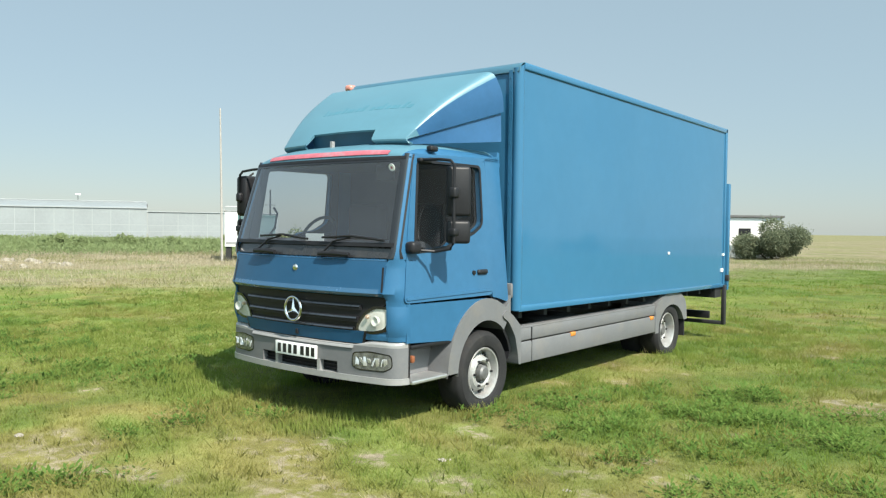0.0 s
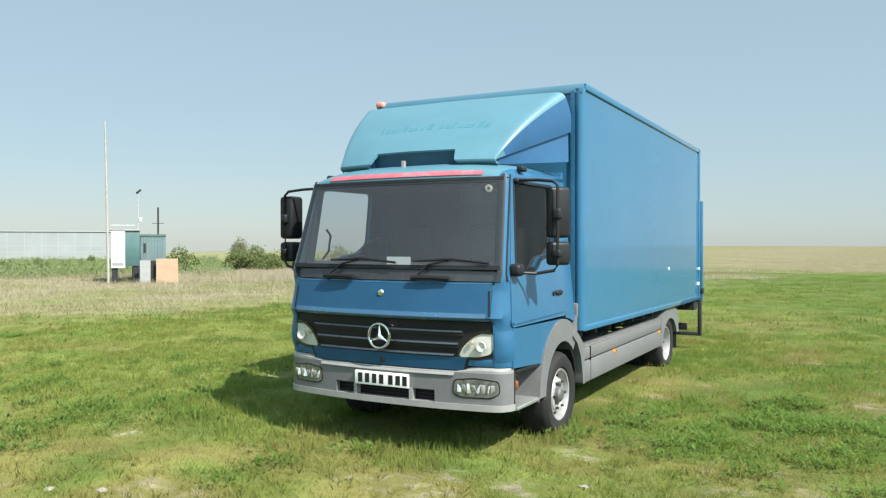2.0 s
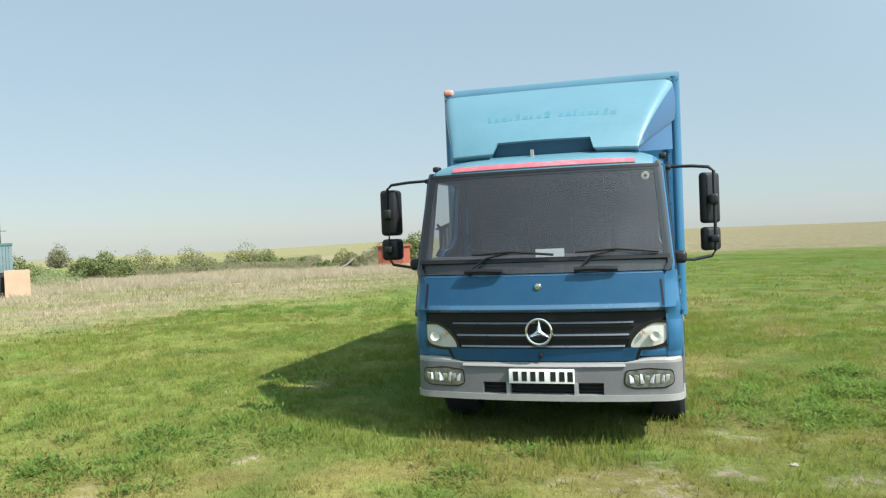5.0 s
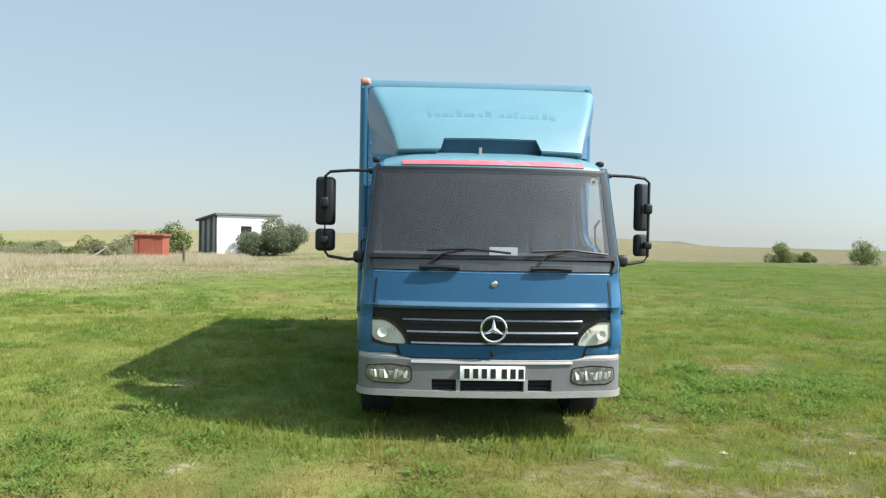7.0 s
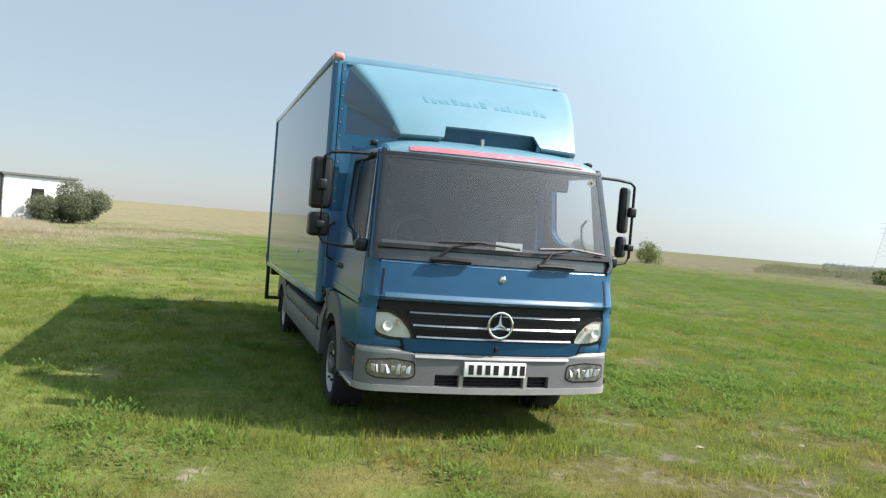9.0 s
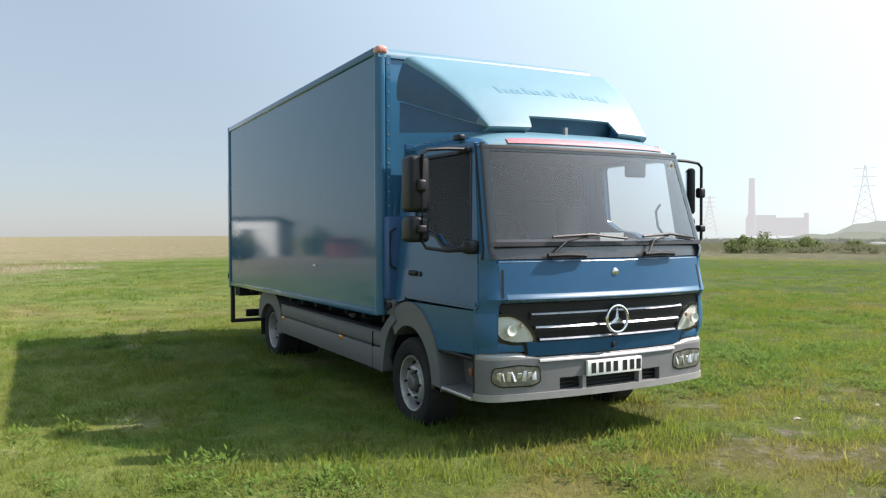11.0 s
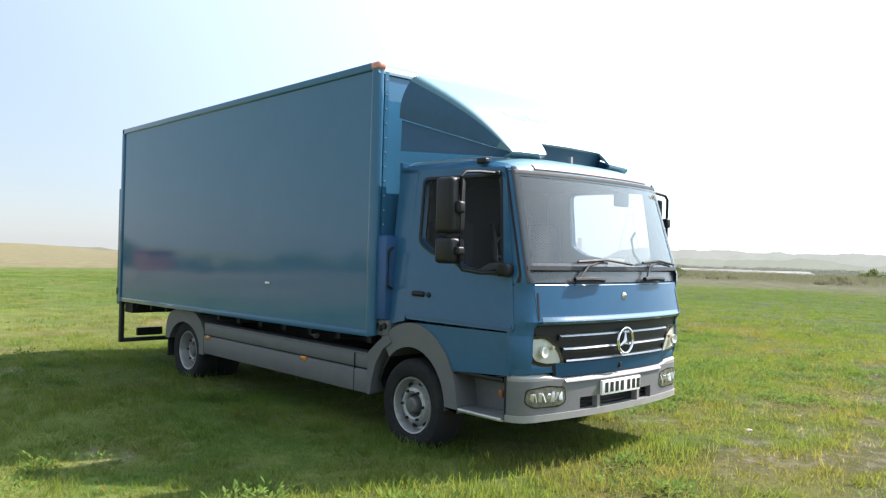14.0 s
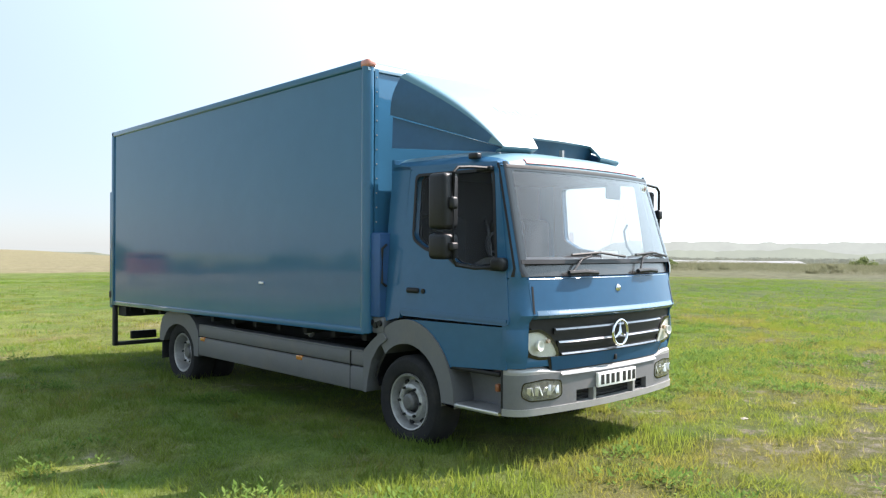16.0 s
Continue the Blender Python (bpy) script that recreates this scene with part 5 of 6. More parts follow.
def yard():
    """The white and teal units, boards and posts by the greenhouses."""
    m = place_at(-31.95, 22.93, 52, 0.10) @ Matrix.Diagonal((0.80, 0.85, 0.98, 1))
    wu = thing("storage_unit", m, "white and teal storage unit raised on dark blocks", "storage unit")
    part("white_door", box(0.04, 0.77, -0.05, 0.0, 0.62, 2.36, 0.01), WHITE, wu, "bright white end door")
    part("body", box(0.04, 1.56, 0.0, 1.9, 0.70, 2.33, 0.02), TEAL, wu, "teal side")
    part("sign_bar", box(0.10, 0.70, -0.056, -0.048, 0.72, 0.86), GREY_LIGHT, wu)
    part("roof", box(-0.02, 1.6, -0.08, 1.95, 2.33, 2.40, 0.01), GREY_LIGHT, wu)
    part("rail", tube([(0.0, 0, 2.40), (0.0, 0, 2.58), (1.3, 0, 2.58), (1.3, 0, 2.40)], 0.02, 6), STEEL, wu)
    for x in (0.1, 1.2):
        part("block", box(x, x + 0.3, 0.05, 1.8, -0.2, 0.70), DARK, wu)
    con = thing("container", m @ pose(1.62, 0.9, 0), "pale teal steel container in the yard", "container")
    body = part("body", box(0, 1.40, 0, 2.6, 0.0, 2.14), TEAL_LIGHT, con)
    for k in range(9):
        part("rib", box(0.04 + k * 0.15, 0.04 + k * 0.15 + 0.07, -0.03, 0.0, 0.12, 2.04), TEAL_LIGHT, body)
    part("top_rail", box(-0.02, 1.42, -0.04, 2.62, 2.08, 2.18), TEAL, con)
    part("hatch", box(0.18, 0.30, -0.045, -0.02, 1.3, 1.75), DARK, con)
    for x0, x1, mat, txt in ((1.52, 2.08, GREY_LIGHT, "pale grey board leaning in the yard"), (2.38, 3.55, WOOD, "orange-brown plywood board leaning in the yard")):
        bd = thing("board", m @ pose(x0, -0.75, 0, -6), txt, "board", "boards in the yard")
        part("sheet", box(0, x1 - x0, 0, 0.04, -0.1, 1.05 if mat is WOOD else 0.98), mat, bd)
        for k in range(2):
            part("batten", box(0.1 + k * (x1 - x0 - 0.26), 0.16 + k * (x1 - x0 - 0.26), 0.04, 0.08, -0.1, 0.95), POLE_WOOD, bd)
    # a dark sheet added to stand for the black gap between the boards
    gap = thing("board", m @ pose(2.0, -0.3, 0), "dark sheet added for the gap between two paler boards", "board", "boards in the yard")
    part("sheet", box(0, 0.5, 0, 0.04, -0.1, 0.95), DARK, gap)
    p = thing("utility_pole", m @ pose(-0.1, -0.3, 0), "tall weathered timber pole in the yard", "pole")
    part("shaft", tube([(0, 0, -0.4), (-0.06, 0, 3.5), (-0.14, 0, 7.3)], [0.075, 0.066, 0.045], 10), POLE_WOOD, p)
    d = thing("post", m @ pose(2.75, 3.2, 0), "dark slender post behind the container", "post")
    part("shaft", tube([(0, 0, -0.3), (0, 0, 3.55)], [0.06, 0.05], 8), DARK, d)
    part("cross_bar", tube([(-0.35, 0, 2.75), (0.35, 0, 2.75)], 0.015, 6), DARK, d)
    f = thing("mast", m @ pose(1.52, 1.6, 0), "thin mast with a small floodlight", "mast")
    part("shaft", tube([(0, 0, -0.2), (0.03, 0, 4.2)], 0.022, 6), STEEL, f)
    lampf = part("floodlight", box(-0.16, 0.16, -0.1, 0.06, -0.05, 0.05, 0.02), DARK, f, "dark tilted floodlight")
    lampf.matrix_local = pose(0.05, 0, 4.24, 0, -32, 0)
    part("junction_box", box(0.05, 0.25, -0.06, 0.06, 2.78, 3.0, 0.01), STEEL, f)


white_shed()
red_shed()
yard()

snag = thing("dead_branch", place_at(-21.78, 39.64, 20), "bleached dead branch leaning in long grass", "branch")
part("stem", tube([(-0.9, 0, -0.1), (-0.3, 0.1, 0.35), (0.2, 0.05, 0.70)], [0.07, 0.06, 0.05], 6), STONE, snag)
part("twig", tube([(0.05, 0.05, 0.72), (0.3, 0.1, 0.78)], [0.03, 0.02], 6), STONE, snag)
st = thing("post", place_at(-16.58, 35.8), "short dark fence post in long grass", "post")
part("shaft", box(-0.05, 0.05, -0.05, 0.05, -0.3, 1.0, 0.01), BARK, st)


def greenhouse(px, py, turn, length, eave, ridge, bays, label):
    """A long glasshouse: glass panes between white bars. Local x runs along its front."""
    g = thing("greenhouse", place_at(px, py, turn), label, "greenhouse")
    step_x = length / bays
    depth = 9.0
    for k in range(bays):
        part("pane", box(k * step_x + 0.06, (k + 1) * step_x - 0.06, 0.0, 0.04, 0.4, eave), GH_GLASS, g)
        part("post", box(k * step_x - 0.06, k * step_x + 0.06, -0.05, 0.06, -0.6, eave), GH_FRAME, g)
    part("base_wall", box(0, length, -0.04, 0.08, -0.8, 0.4), GH_FRAME, g)
    for z in (1.5, 2.7):
        part("glazing_bar", box(0, length, -0.03, 0.03, z - 0.05, z + 0.05), GH_FRAME, g)
    part("gutter", box(-0.2, length + 0.2, -0.2, 0.15, eave, eave + 0.15), GH_FRAME, g)
    if ridge > eave + 0.2:
        bm = bmesh.new()
        vs = [bm.verts.new(p) for p in ((0, 0, eave + 0.1), (length, 0, eave + 0.1), (length, depth / 2, ridge), (0, depth / 2, ridge), (0, depth, eave), (length, depth, eave))]
        for q in ((0, 1, 2, 3), (3, 2, 5, 4), (1, 5, 2), (0, 3, 4), (0, 4, 5, 1)):
            bm.faces.new([vs[i] for i in q])
        part("roof", bm, GH_GLASS, g, "pale glass roof")
        part("gable", box(length, length + 0.1, 1.2, depth - 1.2, eave, eave + (ridge - eave) * 0.7), ROOF_FELT, g, "dark gable vent")
        part("ridge", box(0, length, depth / 2 - 0.1, depth / 2 + 0.1, ridge, ridge + 0.12), GH_FRAME, g)
        part("vane", tube([(length * 0.76, depth / 2, ridge), (length * 0.76, depth / 2, ridge + 1.1)], 0.06, 6), DARK, g)
        part("vane_plate", box(length * 0.76 - 0.45, length * 0.76 + 0.45, depth / 2 - 0.05, depth / 2 + 0.05, ridge + 1.0, ridge + 1.3, 0.1), WHITE, g)
    else:
        part("roof", box(0, length, 0, depth, eave, eave + 0.1), GH_GLASS, g)


greenhouse(-153.65, 35.6, 60, 48.0, 5.6, 6.9, 16, "long hazy glasshouse with a ridged roof")
greenhouse(-145.9, 87.0, 60, 26.0, 5.4, 5.4, 9, "low hazy glasshouse range")


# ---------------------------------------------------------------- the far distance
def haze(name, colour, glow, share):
    """Far land and buildings, with bright haze painted in as an even glow."""
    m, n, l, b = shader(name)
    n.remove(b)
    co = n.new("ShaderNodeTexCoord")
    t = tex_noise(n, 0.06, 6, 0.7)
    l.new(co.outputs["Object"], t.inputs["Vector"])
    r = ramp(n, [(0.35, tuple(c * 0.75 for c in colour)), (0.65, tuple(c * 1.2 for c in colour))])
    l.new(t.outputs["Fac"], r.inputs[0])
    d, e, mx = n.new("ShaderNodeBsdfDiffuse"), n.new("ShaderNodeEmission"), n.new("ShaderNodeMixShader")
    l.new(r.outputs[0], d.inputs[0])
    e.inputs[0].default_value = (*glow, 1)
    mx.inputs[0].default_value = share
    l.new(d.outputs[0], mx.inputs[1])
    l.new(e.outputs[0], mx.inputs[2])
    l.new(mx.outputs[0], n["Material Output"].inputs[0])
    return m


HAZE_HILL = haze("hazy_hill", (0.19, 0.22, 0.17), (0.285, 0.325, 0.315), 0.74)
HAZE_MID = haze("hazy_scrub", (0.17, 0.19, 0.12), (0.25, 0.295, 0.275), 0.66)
HAZE_WATER = haze("hazy_water", (0.3, 0.33, 0.34), (0.38, 0.41, 0.41), 0.7)
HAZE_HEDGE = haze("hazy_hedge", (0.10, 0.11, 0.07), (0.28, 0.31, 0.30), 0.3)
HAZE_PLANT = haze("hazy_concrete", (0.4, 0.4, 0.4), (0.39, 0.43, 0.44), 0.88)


def ridge_line(name, az0, az1, dist, tops, material, label, seed):
    """A far rise of land as a solid bank of uneven height."""
    k = 260
    bm = bmesh.new()
    front_v, top_v, back_v = [], [], []
    for i in range(k + 1):
        a = radians(az0 + (az1 - az0) * i / k)
        x, y = -9 + dist * math.sin(a), dist * math.cos(a)
        nz = 0.82 * float(value_noise(np.array([i * 1.0]), np.array([seed * 3.1]), 14.0, seed, 6)[0]) + 0.18 * float(value_noise(np.array([i * 1.0]), np.array([seed * 1.7]), 1.6, seed + 1, 2)[0])
        base = ground_z(x, y)
        h = tops[0] + (tops[1] - tops[0]) * nz
        fade = min(1, i / 12, (k - i) / 12)
        front_v.append(bm.verts.new((x * 0.94 - 0.5, y * 0.94, base - 4)))
        top_v.append(bm.verts.new((x, y, (1.6 + dist * math.tan(radians(h))) * fade + base * (1 - fade))))
        back_v.append(bm.verts.new((x * 1.1, y * 1.1, base - 4)))
    for i in range(k):
        bm.faces.new((front_v[i], front_v[i + 1], top_v[i + 1], top_v[i]))
        bm.faces.new((top_v[i], top_v[i + 1], back_v[i + 1], back_v[i]))
    ob = part(name, bm, material, None)
    return tagged(ob, label, "hill", kind="structure")


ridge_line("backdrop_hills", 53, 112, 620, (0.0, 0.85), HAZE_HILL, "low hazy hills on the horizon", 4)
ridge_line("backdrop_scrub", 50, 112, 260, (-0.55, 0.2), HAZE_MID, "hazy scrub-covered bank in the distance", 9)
ridge_line("backdrop_water", 56, 68, 215, (-0.88, -0.80), HAZE_WATER, "pale strip of still water before the hills", 3)
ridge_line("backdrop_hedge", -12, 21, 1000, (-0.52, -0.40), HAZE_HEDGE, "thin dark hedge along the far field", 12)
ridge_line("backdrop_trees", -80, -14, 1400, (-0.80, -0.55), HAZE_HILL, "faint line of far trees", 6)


def far_at(az, dist, zero=0.0):
    a = radians(az)
    return pose(-9 + dist * math.sin(a), dist * math.cos(a), zero, 0, 0, -az)


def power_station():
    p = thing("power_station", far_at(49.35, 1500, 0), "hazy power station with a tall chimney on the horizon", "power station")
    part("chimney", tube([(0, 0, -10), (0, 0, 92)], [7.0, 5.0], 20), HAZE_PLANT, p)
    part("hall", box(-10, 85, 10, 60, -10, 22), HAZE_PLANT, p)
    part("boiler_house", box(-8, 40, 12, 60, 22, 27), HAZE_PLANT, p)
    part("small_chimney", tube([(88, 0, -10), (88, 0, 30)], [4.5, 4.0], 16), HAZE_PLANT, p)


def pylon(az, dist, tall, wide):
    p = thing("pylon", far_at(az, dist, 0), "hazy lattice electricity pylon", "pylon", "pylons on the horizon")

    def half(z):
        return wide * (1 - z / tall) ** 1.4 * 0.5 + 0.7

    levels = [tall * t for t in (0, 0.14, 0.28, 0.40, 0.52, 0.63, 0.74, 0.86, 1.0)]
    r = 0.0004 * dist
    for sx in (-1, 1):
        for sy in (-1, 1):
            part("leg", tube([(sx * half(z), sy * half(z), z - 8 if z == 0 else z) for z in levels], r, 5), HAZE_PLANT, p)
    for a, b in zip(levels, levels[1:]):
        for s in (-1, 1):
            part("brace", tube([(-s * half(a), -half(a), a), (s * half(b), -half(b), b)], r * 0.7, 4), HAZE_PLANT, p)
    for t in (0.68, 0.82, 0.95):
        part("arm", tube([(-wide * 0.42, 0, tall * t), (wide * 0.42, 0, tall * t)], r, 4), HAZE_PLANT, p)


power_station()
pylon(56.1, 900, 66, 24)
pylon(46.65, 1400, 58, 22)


# ---------------------------------------------------------------- shrubs and trees
rng = np.random.default_rng(7)


def leaf_cloud(blobs, count, size, material, name):
    """Many small bent leaves, thick towards the outside of a few uneven lumps."""
    which = rng.choice(len(blobs), count, p=np.array([b[3] ** 2 for b in blobs]) / sum(b[3] ** 2 for b in blobs))
    B = np.array(blobs)[which]
    v = rng.normal(size=(count, 3))
    v /= np.linalg.norm(v, axis=1)[:, None]
    rad = B[:, 3] * rng.uniform(0.35, 1.0, count) ** 0.45 * (0.85 + 0.3 * rng.random(count))
    c = B[:, :3] + v * rad[:, None] * np.array([1, 1, 0.85])
    # sprigs that stand out of the outline
    sprig = (rng.random(count) < 0.18)[:, None] * np.minimum(rng.exponential(0.15, count), 0.34)[:, None] * B[:, 3:4]
    c += sprig * (v * 0.5 + np.array([0, 0, 1.0]) * (v[:, 2:3] > -0.2))
    c[:, 2] = np.maximum(c[:, 2], 0.03)
    a = rng.normal(size=(count, 3))
    a /= np.linalg.norm(a, axis=1)[:, None]
    b = np.cross(a, rng.normal(size=(count, 3)))
    b /= np.linalg.norm(b, axis=1)[:, None] + 1e-9
    L = size * rng.uniform(0.6, 1.4, count)[:, None]
    verts = np.stack([c - a * L, c + b * L * 0.45, c + a * L, c - b * L * 0.45], 1).reshape(-1, 3)
    idx = np.arange(count * 4).reshape(-1, 4)
    return raw_mesh(name, verts, 4, idx, material)


def shrub(x, y, w, h, leaves, size, material, label, name="bush", group="", spread=0.9):
    t = thing(name, place_at(x, y), label, "bush" if name == "bush" else "tree", group)
    blobs = []
    n = max(4, int(7 + w * 2))
    for k in range(n):
        a, r = rng.uniform(0, math.tau), w * 0.5 * spread * rng.random() ** 0.5
        br = h * rng.uniform(0.20, 0.34)
        blobs.append((r * math.cos(a), r * math.sin(a) * 0.8, max(br * 0.8, (h - br) * rng.uniform(0.35, 1.0) * (1 - 0.55 * (2 * r / w) ** 2)), br))
    blobs.append((0, 0, h * 0.72, h * 0.30))
    crown = new("crown", leaf_cloud(blobs, leaves, size, material, "crown"))
    crown.parent = t
    for k in range(3):
        bl = blobs[k]
        part("branch", tube([(0.05 * k, 0, -0.2), (bl[0] * 0.4, bl[1] * 0.4, bl[2] * 0.5), (bl[0], bl[1], bl[2])], [0.05 * h * 0.5, 0.03 * h * 0.5, 0.01], 5), BARK, t)
    return t


shrub(-15.3, 52.6, 4.7, 2.7, 32000, 0.06, LEAF_DARK, "dense wide grey-green bush beside the white shed", spread=0.8)
shrub(-21.56, 51.24, 2.8, 2.2, 3000, 0.10, LEAF, "rounded green tree behind the red hut", "tree")
shrub(-35.4, 36.3, 4.6, 1.75, 12000, 0.055, LEAF, "loose green bush on the rough bank")
shrub(-38.5, 33.0, 2.6, 1.7, 4000, 0.07, LEAF, "green bush behind the teal container")
shrub(-22.7, 42.3, 2.2, 0.8, 5000, 0.05, LEAF_PALE, "low olive bush before the red hut")
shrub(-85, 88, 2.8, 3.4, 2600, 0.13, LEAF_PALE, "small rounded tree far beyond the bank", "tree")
for i in range(30):
    az = -37.5 + i * 0.72 + rng.uniform(-0.4, 0.4)
    d = rng.uniform(47, 62)
    x, y = -4.0 + d * math.sin(radians(az)), -1.7 + d * math.cos(radians(az))
    big = 1.5 if i in (1, 4, 10) else float(rng.choice([0.45, 0.6, 0.8, 1.05]))
    if abs(x + 20.5) < 2.5 and y < 48:
        continue
    shrub(x, y, big * 2.6, big * rng.uniform(1.1, 1.6), 2600, 0.055, (LEAF, LEAF_YELLOW, LEAF_PALE)[i % 3], ("green", "yellow-flowering", "grey-green")[i % 3] + " low shrub on the rough bank", group="shrubs on the bank")
for i in range(7):
    az = -76 + i * 3.7 + rng.uniform(-0.5, 0.5)
    d = rng.uniform(52, 105)
    x, y = d * math.sin(radians(az)), d * math.cos(radians(az))
    shrub(x, y, 5.0, rng.uniform(0.9, 1.3), 4500, 0.075, LEAF_FRESH, "low green scrub before the glasshouses", group="scrub by the glasshouses")
shrub(-47.6, 17.8, 2.6, 1.3, 2500, 0.07, LEAF_YELLOW, "small yellow-flowering bush by the rubble")
for x, y, w, h in ((23.04, 58.5, 2.5, 1.75), (28.3, 56.8, 2.5, 2.1), (25.6, 59.6, 1.8, 1.0)):
    far_bush = shrub(x, y, w, h, 7000, 0.05, LEAF, "rounded green bush at the meadow's edge", group="bushes at the meadow's edge")
    far_bush.location.z -= 0.12
for x, y, w, h in ((43.5, 46, 3.6, 1.5), (46.5, 46.5, 4.2, 1.9), (50, 45, 4.0, 1.5), (54, 43, 4.0, 1.2), (58, 41.5, 3.0, 1.1)):
    shrub(x, y, w, h, 1800, 0.11, LEAF, "low green bush on the marsh edge", group="bushes on the marsh edge")
shrub(84.1, 32.4, 3.6, 1.6, 3600, 0.09, LEAF, "rounded green bush on the far marsh edge")
for i in range(9):
    az = 46 + i * 4.0 + rng.uniform(-0.4, 0.4)
    d = rng.uniform(74, 104)
    x, y = -10.8 + d * math.sin(radians(az)), 0.8 + d * math.cos(radians(az))
    shrub(x, y, 6.5, rng.uniform(0.5, 0.9), 3200, 0.06, LEAF_MARSH, "low hedge shrub across the meadow", group="hedge across the meadow")


def scrub(name, n, az0, az1, d0, d1, ex, ey, tall, size, material, label, seed):
    """Rank growth: a thick band of upright leaves, uneven in height."""
    a = np.radians(rng.uniform(az0, az1, n))
    d = rng.uniform(d0, d1, n)
    x, y = ex + d * np.sin(a), ey + d * np.cos(a)
    top = tall * (0.25 + 1.1 * value_noise(x, y, 5.0, seed) ** 1.5 + 0.25 * value_noise(x, y, 1.2, seed + 1))
    keep = value_noise(x, y, 4.0, seed + 2) > 0.25
    x, y, top = x[keep], y[keep], top[keep]
    m = len(x)
    c = np.stack([x, y, height(x, y) + top * rng.random(m) ** 0.6], 1)
    out = rng.normal(size=(m, 3)) * np.array([0.6, 0.6, 0.3]) + np.array([0, 0, 0.8])
    out /= np.linalg.norm(out, axis=1)[:, None]
    side = np.cross(out, rng.normal(size=(m, 3)))
    side /= np.linalg.norm(side, axis=1)[:, None] + 1e-9
    L = size * rng.uniform(0.6, 1.5, m)[:, None]
    verts = np.stack([c - out * L, c + side * L * 0.35, c + out * L, c - side * L * 0.35], 1).reshape(-1, 3)
    ob = new(name, raw_mesh(name, verts, 4, np.arange(m * 4).reshape(-1, 4), material))
    return tagged(ob, label, "scrub", kind="stuff")


scrub("rank_weeds", 130000, -80, -46, 44, 108, 0, 0, 0.85, 0.06, LEAF_FRESH, "rank green nettles and grass before the glasshouses", 81)
scrub("bank_scrub", 60000, -40, -25, 50, 70, -4, -2, 0.65, 0.055, LEAF_PALE, "tangled olive scrub on the rough bank", 85)
scrub("marsh_scrub", 170000, 42, 86, 68, 118, -10.8, 0.8, 0.8, 0.05, LEAF_MARSH, "low olive scrub across the meadow's far edge", 89)

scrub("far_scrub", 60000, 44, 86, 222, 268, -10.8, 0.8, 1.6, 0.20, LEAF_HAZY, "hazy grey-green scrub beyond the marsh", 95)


# ---------------------------------------------------------------- rubble and stones
def lump(sx, sy, sz, seed):
    bm = bmesh.new()
    bmesh.ops.create_icosphere(bm, subdivisions=2, radius=0.5)
    for v in bm.verts:
        k = 0.75 + 0.5 * noise.noise(v.co * 2.3 + Vector((seed, 0, 0)))
        v.co = Vector((v.co.x * sx, v.co.y * sy, v.co.z * sz)) * k
    return bm


for i in range(22):
    x, y = -34.5 + rng.uniform(-2.4, 2.4), 14.4 + rng.uniform(-1.6, 1.6)
    s = rng.uniform(0.14, 0.36)
    o = part("stone", lump(s * 1.9, s * 1.5, s * 1.1, i), WHITE if i == 3 else STONE, None)
    o.matrix_world = place_at(x, y, rng.uniform(0, 360))
    tagged(o, "pale lump of rubble on the verge", "stone", "rubble heap")
for i in range(22):
    x, y = rng.uniform(-11, 3.5), rng.uniform(1.6, 5.0)
    if -8.5 < x < -3.8 and y > 3.4:
        continue
    s = rng.uniform(0.03, 0.08)
    o = part("stone", lump(s * 1.5, s * 1.2, s * 0.5, 40 + i), STONE, None)
    o.matrix_world = place_at(x, y, rng.uniform(0, 360))
    tagged(o, "small pale stone in worn grass", "stone", "stones in the grass")


# ---------------------------------------------------------------- weeds and grass
LUSH_SPOTS = ((-8.5, 4.2, 0.5), (-8.4, 4.98, 0.35), (-5.16, 2.07, 0.5), (-1.9, 6.9, 0.8), (-1.4, 6.6, 0.7), (-3.16, 6.02, 0.4), (-2.69, 6.78, 0.4), (-4.25, 6.4, 0.3), (-3.9, 6.2, 0.4), (-4.05, 5.5, 0.25), (-7.8, 4.4, 0.4),
              (-10.3, 10.5, 0.6), (-0.9, 7.1, 0.6), (-2.68, 8.1, 0.5), (-9.76, 6.44, 0.5), (-5.9, 3.74, 0.35), (-6.75, 8.1, 0.45), (-8.7, 7.1, 0.35), (-5.44, 4.35, 0.25), (-0.46, 6.5, 0.5), (-9.3, 3.4, 0.4))


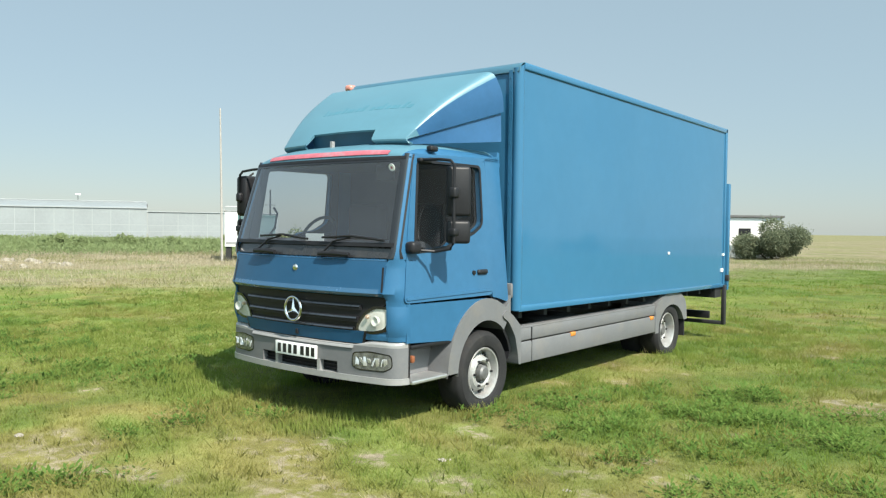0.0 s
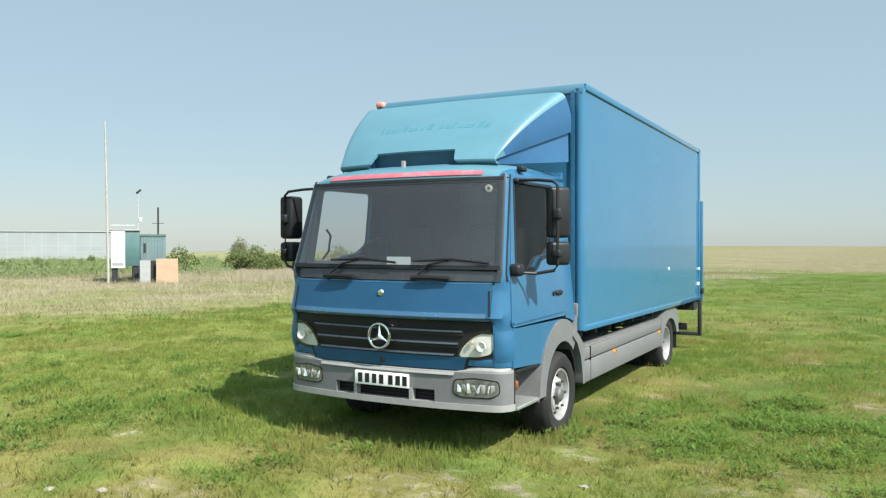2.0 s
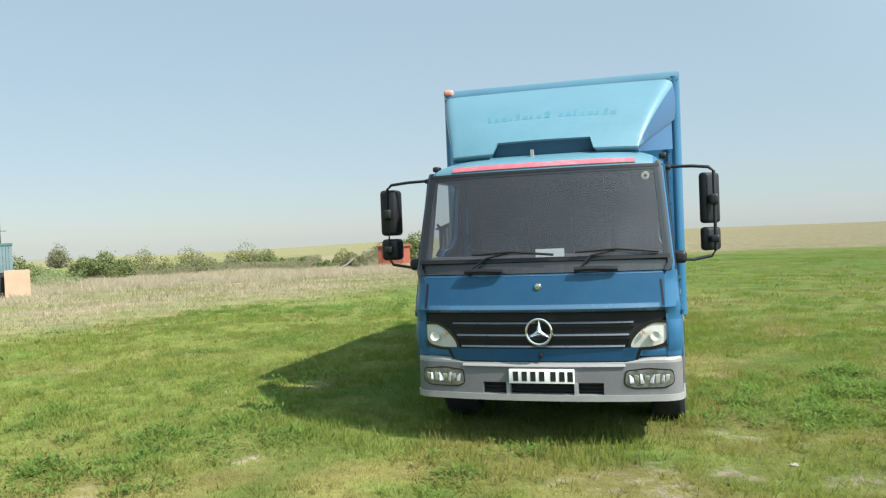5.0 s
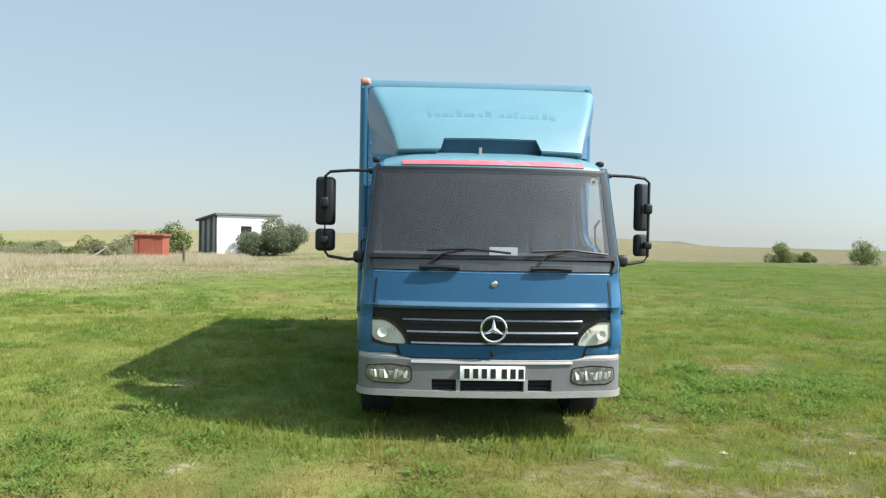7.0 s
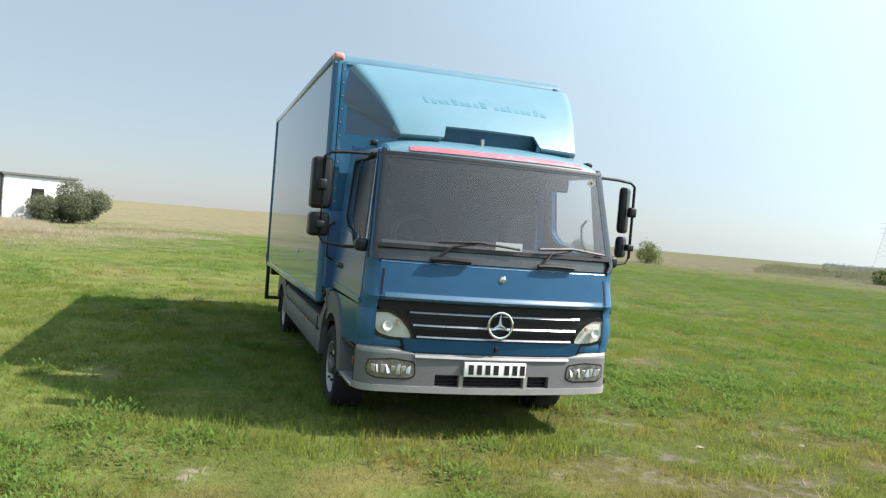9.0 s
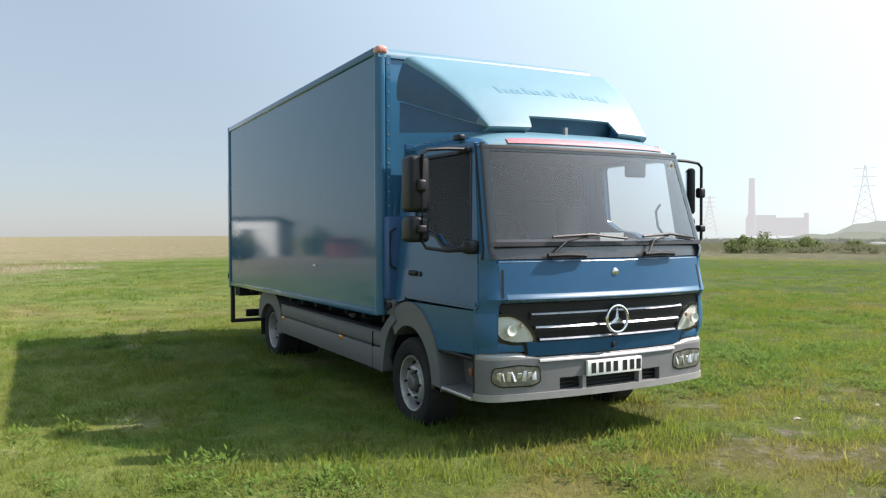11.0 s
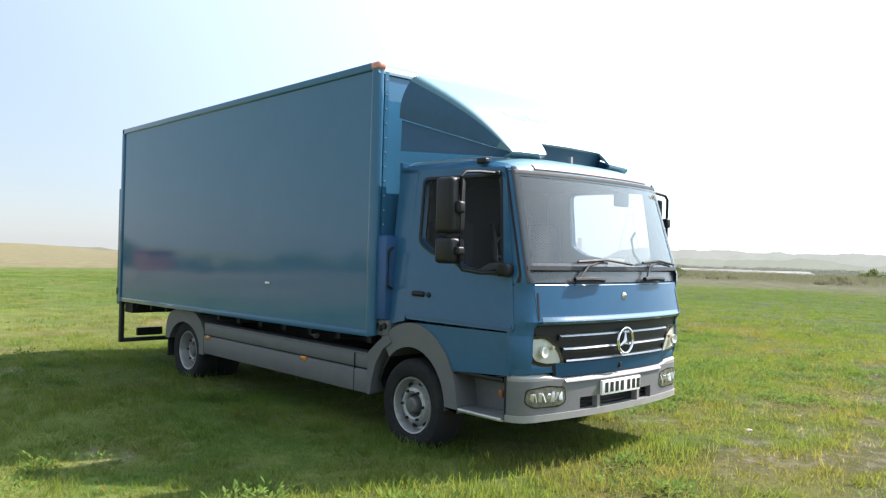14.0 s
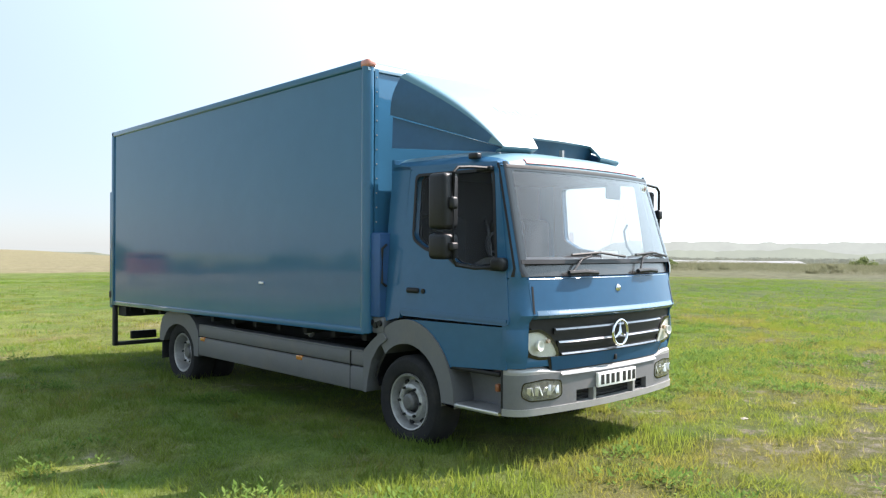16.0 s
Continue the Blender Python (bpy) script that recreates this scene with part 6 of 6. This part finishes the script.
def weed_patch():
    """Low broad-leaved weeds: rosettes crowded into uneven clumps."""
    spots = [(x + rng.normal(0, 0.6 * w), y + rng.normal(0, 0.5 * w), 1.0) for x, y, w in LUSH_SPOTS for _ in range(int(26 * w * w) + 3)]
    while len(spots) < 1300:
        x, y = rng.uniform(-16, 9), rng.uniform(2.2, 17)
        w = float(value_noise(np.array([x]), np.array([y]), 1.5, 51)[0]) + (0.06 if x > -3.6 else 0)
        if w > 0.62:
            spots.append((x, y, 0.8))
    rows = []
    for x, y, big in spots:
        if -6.6 < x < -4.2 and y > 4.6:
            continue
        c = int(rng.integers(40, 90))
        size = big * rng.uniform(0.6, 1.3)
        ang, rad = rng.uniform(0, math.tau, c), 0.17 * size * rng.random(c) ** 0.6
        base = np.stack([x + rad * np.cos(ang), y + rad * np.sin(ang), 0.005 + 0.075 * size * rng.random(c) ** 1.4], 1)
        base[:, 2] += height(base[:, 0], base[:, 1])
        turn = ang + rng.normal(0, 0.7, c)
        out = np.stack([np.cos(turn), np.sin(turn), rng.uniform(0.0, 1.1, c)], 1)
        side = np.stack([-np.sin(turn), np.cos(turn), rng.uniform(-0.4, 0.4, c)], 1)
        L = rng.uniform(0.018, 0.052, c)[:, None] * (0.6 + 0.4 * size)
        rows.append(np.stack([base, base + out * L * 0.55 + side * L * 0.24, base + out * L, base + out * L * 0.55 - side * L * 0.24], 1).reshape(-1, 3))
    verts = np.concatenate(rows)
    ob = new("weeds", raw_mesh("weeds", verts, 4, np.arange(len(verts)).reshape(-1, 4), WEED))
    tagged(ob, "low broad-leaved green weeds in the grass", "weeds", kind="stuff")


weed_patch()


def blades(x, y, tall, wide, name, label, bend=0.5, full=True, fresh=0.0, dry=0.0, material=None):
    """Grass blades at the given places, each a tapered bent strip."""
    n = len(x)
    z = height(x, y) - 0.01
    ang, lean = rng.uniform(0, math.tau, n), rng.uniform(0, math.tau, n)
    w = np.stack([np.cos(ang), np.sin(ang), np.zeros(n)], 1) * wide[:, None]
    tip = np.stack([np.cos(lean), np.sin(lean), np.zeros(n)], 1) * (tall * bend * rng.uniform(0.2, 1.2, n))[:, None]
    base = np.stack([x, y, z], 1)
    up = np.zeros((n, 3))
    up[:, 2] = tall
    col = rgba(x, y)
    col[:, 3] = np.maximum(col[:, 3], fresh)
    col[:, 0] = np.maximum(col[:, 0], dry)
    if full:
        mid = base + up * 0.6 + tip * 0.35
        verts = np.stack([base - w, base + w, mid + w * 0.7, mid - w * 0.7, base + up + tip], 1).reshape(-1, 3)
        k = np.arange(n)[:, None] * 5
        idx = np.concatenate([k + np.array([[0, 1, 2]]), k + np.array([[0, 2, 3]]), k + np.array([[3, 2, 4]])], 1).reshape(-1, 3)
        col = np.repeat(col, 5, 0)
    else:
        verts = np.stack([base - w, base + w, base + up + tip], 1).reshape(-1, 3)
        idx = np.arange(n * 3).reshape(-1, 3)
        col = np.repeat(col, 3, 0)
    ob = new(name, raw_mesh(name, verts, 3, idx, material or BLADES, col))
    return tagged(ob, label, "grass", kind="stuff")


def scatter(n, x0, x1, y0, y1, power=1.0):
    x = rng.uniform(x0, x1, n)
    y = y0 + (y1 - y0) * rng.random(n) ** power
    return x, y


# near grass, thin where the soil is bare, thinning out with distance
x, y = scatter(460000, -17, 9, 1.6, 16, 1.2)
d, s, b = cover(x, y)
edge = np.minimum(step(16, 9, y), np.minimum(step(-17, -13, x), step(9, 5, x)))
keep = (rng.random(len(x)) > 0.9 * b) & (rng.random(len(x)) < edge)
x, y, d = x[keep], y[keep], d[keep]
lush = value_noise(x, y, 0.8, 61)
blades(x, y, (0.015 + 0.06 * lush ** 2 * rng.random(len(x)) + 0.02 * rng.random(len(x))) * (1 - 0.25 * d), 0.003 + 0.003 * rng.random(len(x)), "grass", "short green and yellow meadow grass", 1.1, False)
# the ground walked over
x, y = scatter(110000, -19, 11, -7, 1.6)
keep = rng.random(len(x)) < np.minimum(step(-7, -3, y), np.minimum(step(-19, -15, x), step(11, 7, x)))
x, y = x[keep], y[keep]
blades(x, y, 0.02 + 0.05 * rng.random(len(x)), 0.004 + 0.003 * rng.random(len(x)), "trodden_grass", "short trodden meadow grass", 0.9, False)


def tufts(n, x0, x1, y0, y1, count, tall, spread, wide, seed, gate, name, label, fresh, dry):
    """Bunches of blades that lean outwards from one root, each bunch of one tone."""
    tx, ty = scatter(n, x0, x1, y0, y1, 1.15)
    td, ts, tb = cover(tx, ty)
    ok = (value_noise(tx, ty, 0.9, seed) > gate) & (rng.random(len(tx)) > 0.8 * tb) & ~((np.abs(tx + 5.38) < 1.0) & (ty > 4.8) & (ty < 12))
    tx, ty = tx[ok], ty[ok]
    m = len(tx)
    size = np.repeat(rng.uniform(0.5, 1.4, m), count)
    x = np.repeat(tx, count) + rng.normal(0, spread, m * count) * size
    y = np.repeat(ty, count) + rng.normal(0, spread, m * count) * size
    tone = rng.random(m)
    blades(x, y, tall * (0.55 + 0.9 * rng.random(len(x))) * size, wide * (0.6 + 0.8 * rng.random(len(x))), name, label, 1.0, False,
           np.repeat(np.where(tone < 0.55, fresh, 0.0), count), np.repeat(np.where(tone > 0.7, dry, 0.0), count))


tufts(17000, -16, 8, 1.8, 15, 16, 0.065, 0.035, 0.0042, 71, 0.44, "grass_tufts", "denser tufts of meadow grass", 0.55, 0.0)
tufts(4200, -16, 8, 1.8, 14, 14, 0.085, 0.03, 0.0034, 73, 0.50, "pale_tufts", "pale dry tufts among the green grass", 0.0, 0.95)
tufts(3400, -22, 16, 9, 30, 20, 0.06, 0.085, 0.008, 75, 0.46, "rank_tufts", "coarser tufts across the meadow", 0.7, 0.6)
# taller seed stalks round the truck and here and there
x, y = scatter(6500, -15, 7, 2.2, 14)
keep = (value_noise(x, y, 0.9, 63) > 0.54)
x, y = x[keep], y[keep]
blades(x, y, rng.uniform(0.06, 0.14, len(x)), np.full(len(x), 0.0026), "tall_grass", "thin taller grass stalks in the meadow", 0.35)
# fresh long grass in front of the lorry
x, y = scatter(9000, -10.5, -4.6, 3.4, 5.1)
keep = value_noise(x, y, 0.7, 67) * step(3.3, 4.3, y + 0.1 * (x + 5)) > 0.40 + 0.2 * rng.random(len(x))
x, y = x[keep], y[keep]
blades(x, y, rng.uniform(0.04, 0.12, len(x)), np.full(len(x), 0.004), "fresh_grass", "longer fresh grass before the lorry", 0.55, fresh=0.35)
# longer grass left standing at the wheels and under the bumper
x, y = [], []
for wx, wy in ((-6.43, 5.78), (-4.33, 5.78), (-6.43, 10.07), (-4.33, 10.07)):
    ring, out = rng.uniform(0, math.tau, 420), 0.16 + 0.42 * rng.random(420)
    x.append(wx + 0.6 * out * np.cos(ring))
    y.append(wy + out * np.sin(ring))
x.append(rng.uniform(-6.5, -4.2, 260))
y.append(rng.uniform(4.35, 5.1, 260))
x, y = np.concatenate(x), np.concatenate(y)
blades(x, y, rng.uniform(0.05, 0.12, len(x)), np.full(len(x), 0.0035), "long_grass", "longer grass round the wheels", 0.6, fresh=0.5)
# the meadow further off
x, y = scatter(420000, -36, 36, 2, 50, 1.3)
edge = np.minimum(step(16, 9, y), np.minimum(step(-17, -13, x), step(9, 5, x)))
keep = (rng.random(len(x)) > edge * 0.92) & (rng.random(len(x)) < step(0.18, 0.5, value_noise(x, y, 2.4, 77)))
x, y = x[keep], y[keep]
dist = np.hypot(x + 5, y)
blades(x, y, 0.015 + 0.035 * rng.random(len(x)), 0.005 + 0.0002 * dist, "far_grass", "meadow grass further off", 1.4, False)
# darker clumps dotted over the meadow further off
tx, ty = scatter(5200, -30, 34, 5, 48, 1.1)
td, ts, tb = cover(tx, ty)
keep = (value_noise(tx, ty, 3.0, 91) > 0.45) & (np.hypot(tx + 5.4, ty - 6) > 9) & (ts < 0.3)
tx, ty = tx[keep], ty[keep]
size = np.repeat(rng.uniform(0.5, 1.5, len(tx)), 22)
x = np.repeat(tx, 22) + rng.normal(0, 0.16, len(tx) * 22) * size
y = np.repeat(ty, 22) + rng.normal(0, 0.10, len(ty) * 22) * size
blades(x, y, (0.03 + 0.06 * rng.random(len(x))) * size, 0.010 + 0.006 * rng.random(len(x)), "grass_clumps", "darker clumps of rank grass in the meadow", 0.9, False, fresh=1.0)
# tall straw on the verge and the bank
x, y = scatter(230000, -62, 0, 6, 60)
d, s, b = cover(x, y)
keep = (rng.random(len(x)) < s * 0.9) & (s > 0.3)
x, y = x[keep], y[keep]
s = s[keep]
tall = rng.uniform(0.08, 0.34, len(x)) * (0.4 + 0.6 * s)
green = value_noise(x, y, 3.0, 99) * 0.7 + 0.3 * rng.random(len(x)) > 0.53
blades(x[~green], y[~green], tall[~green], np.full((~green).sum(), 0.007), "straw_grass", "tall dry straw-coloured grass on the verge", 0.8, False, material=BLEACHED)
blades(x[green], y[green], tall[green] * 0.8, np.full(green.sum(), 0.008), "verge_grass", "green grass among the straw on the verge", 0.8, False, material=LEAF_VERGE)
# bleached long grass standing round the hut, the shed and the bank
ta, td = rng.uniform(-47, -14, 9000), 37 + 15 * rng.random(9000) ** 0.8
tx, ty = -4.0 + td * np.sin(np.radians(ta)), -1.7 + td * np.cos(np.radians(ta))
keep = value_noise(tx, ty, 2.6, 97) + 0.25 * value_noise(tx, ty, 0.8, 98) > 0.56
tx, ty = tx[keep], ty[keep]
size = np.repeat(rng.uniform(0.5, 1.4, len(tx)), 26)
x = np.repeat(tx, 26) + rng.normal(0, 0.16, len(tx) * 26) * size
y = np.repeat(ty, 26) + rng.normal(0, 0.16, len(ty) * 26) * size
blades(x, y, rng.uniform(0.10, 0.34, len(x)) * size, np.full(len(x), 0.008), "bleached_grass", "long bleached grass standing on the bank", 0.8, False, material=BLEACHED)
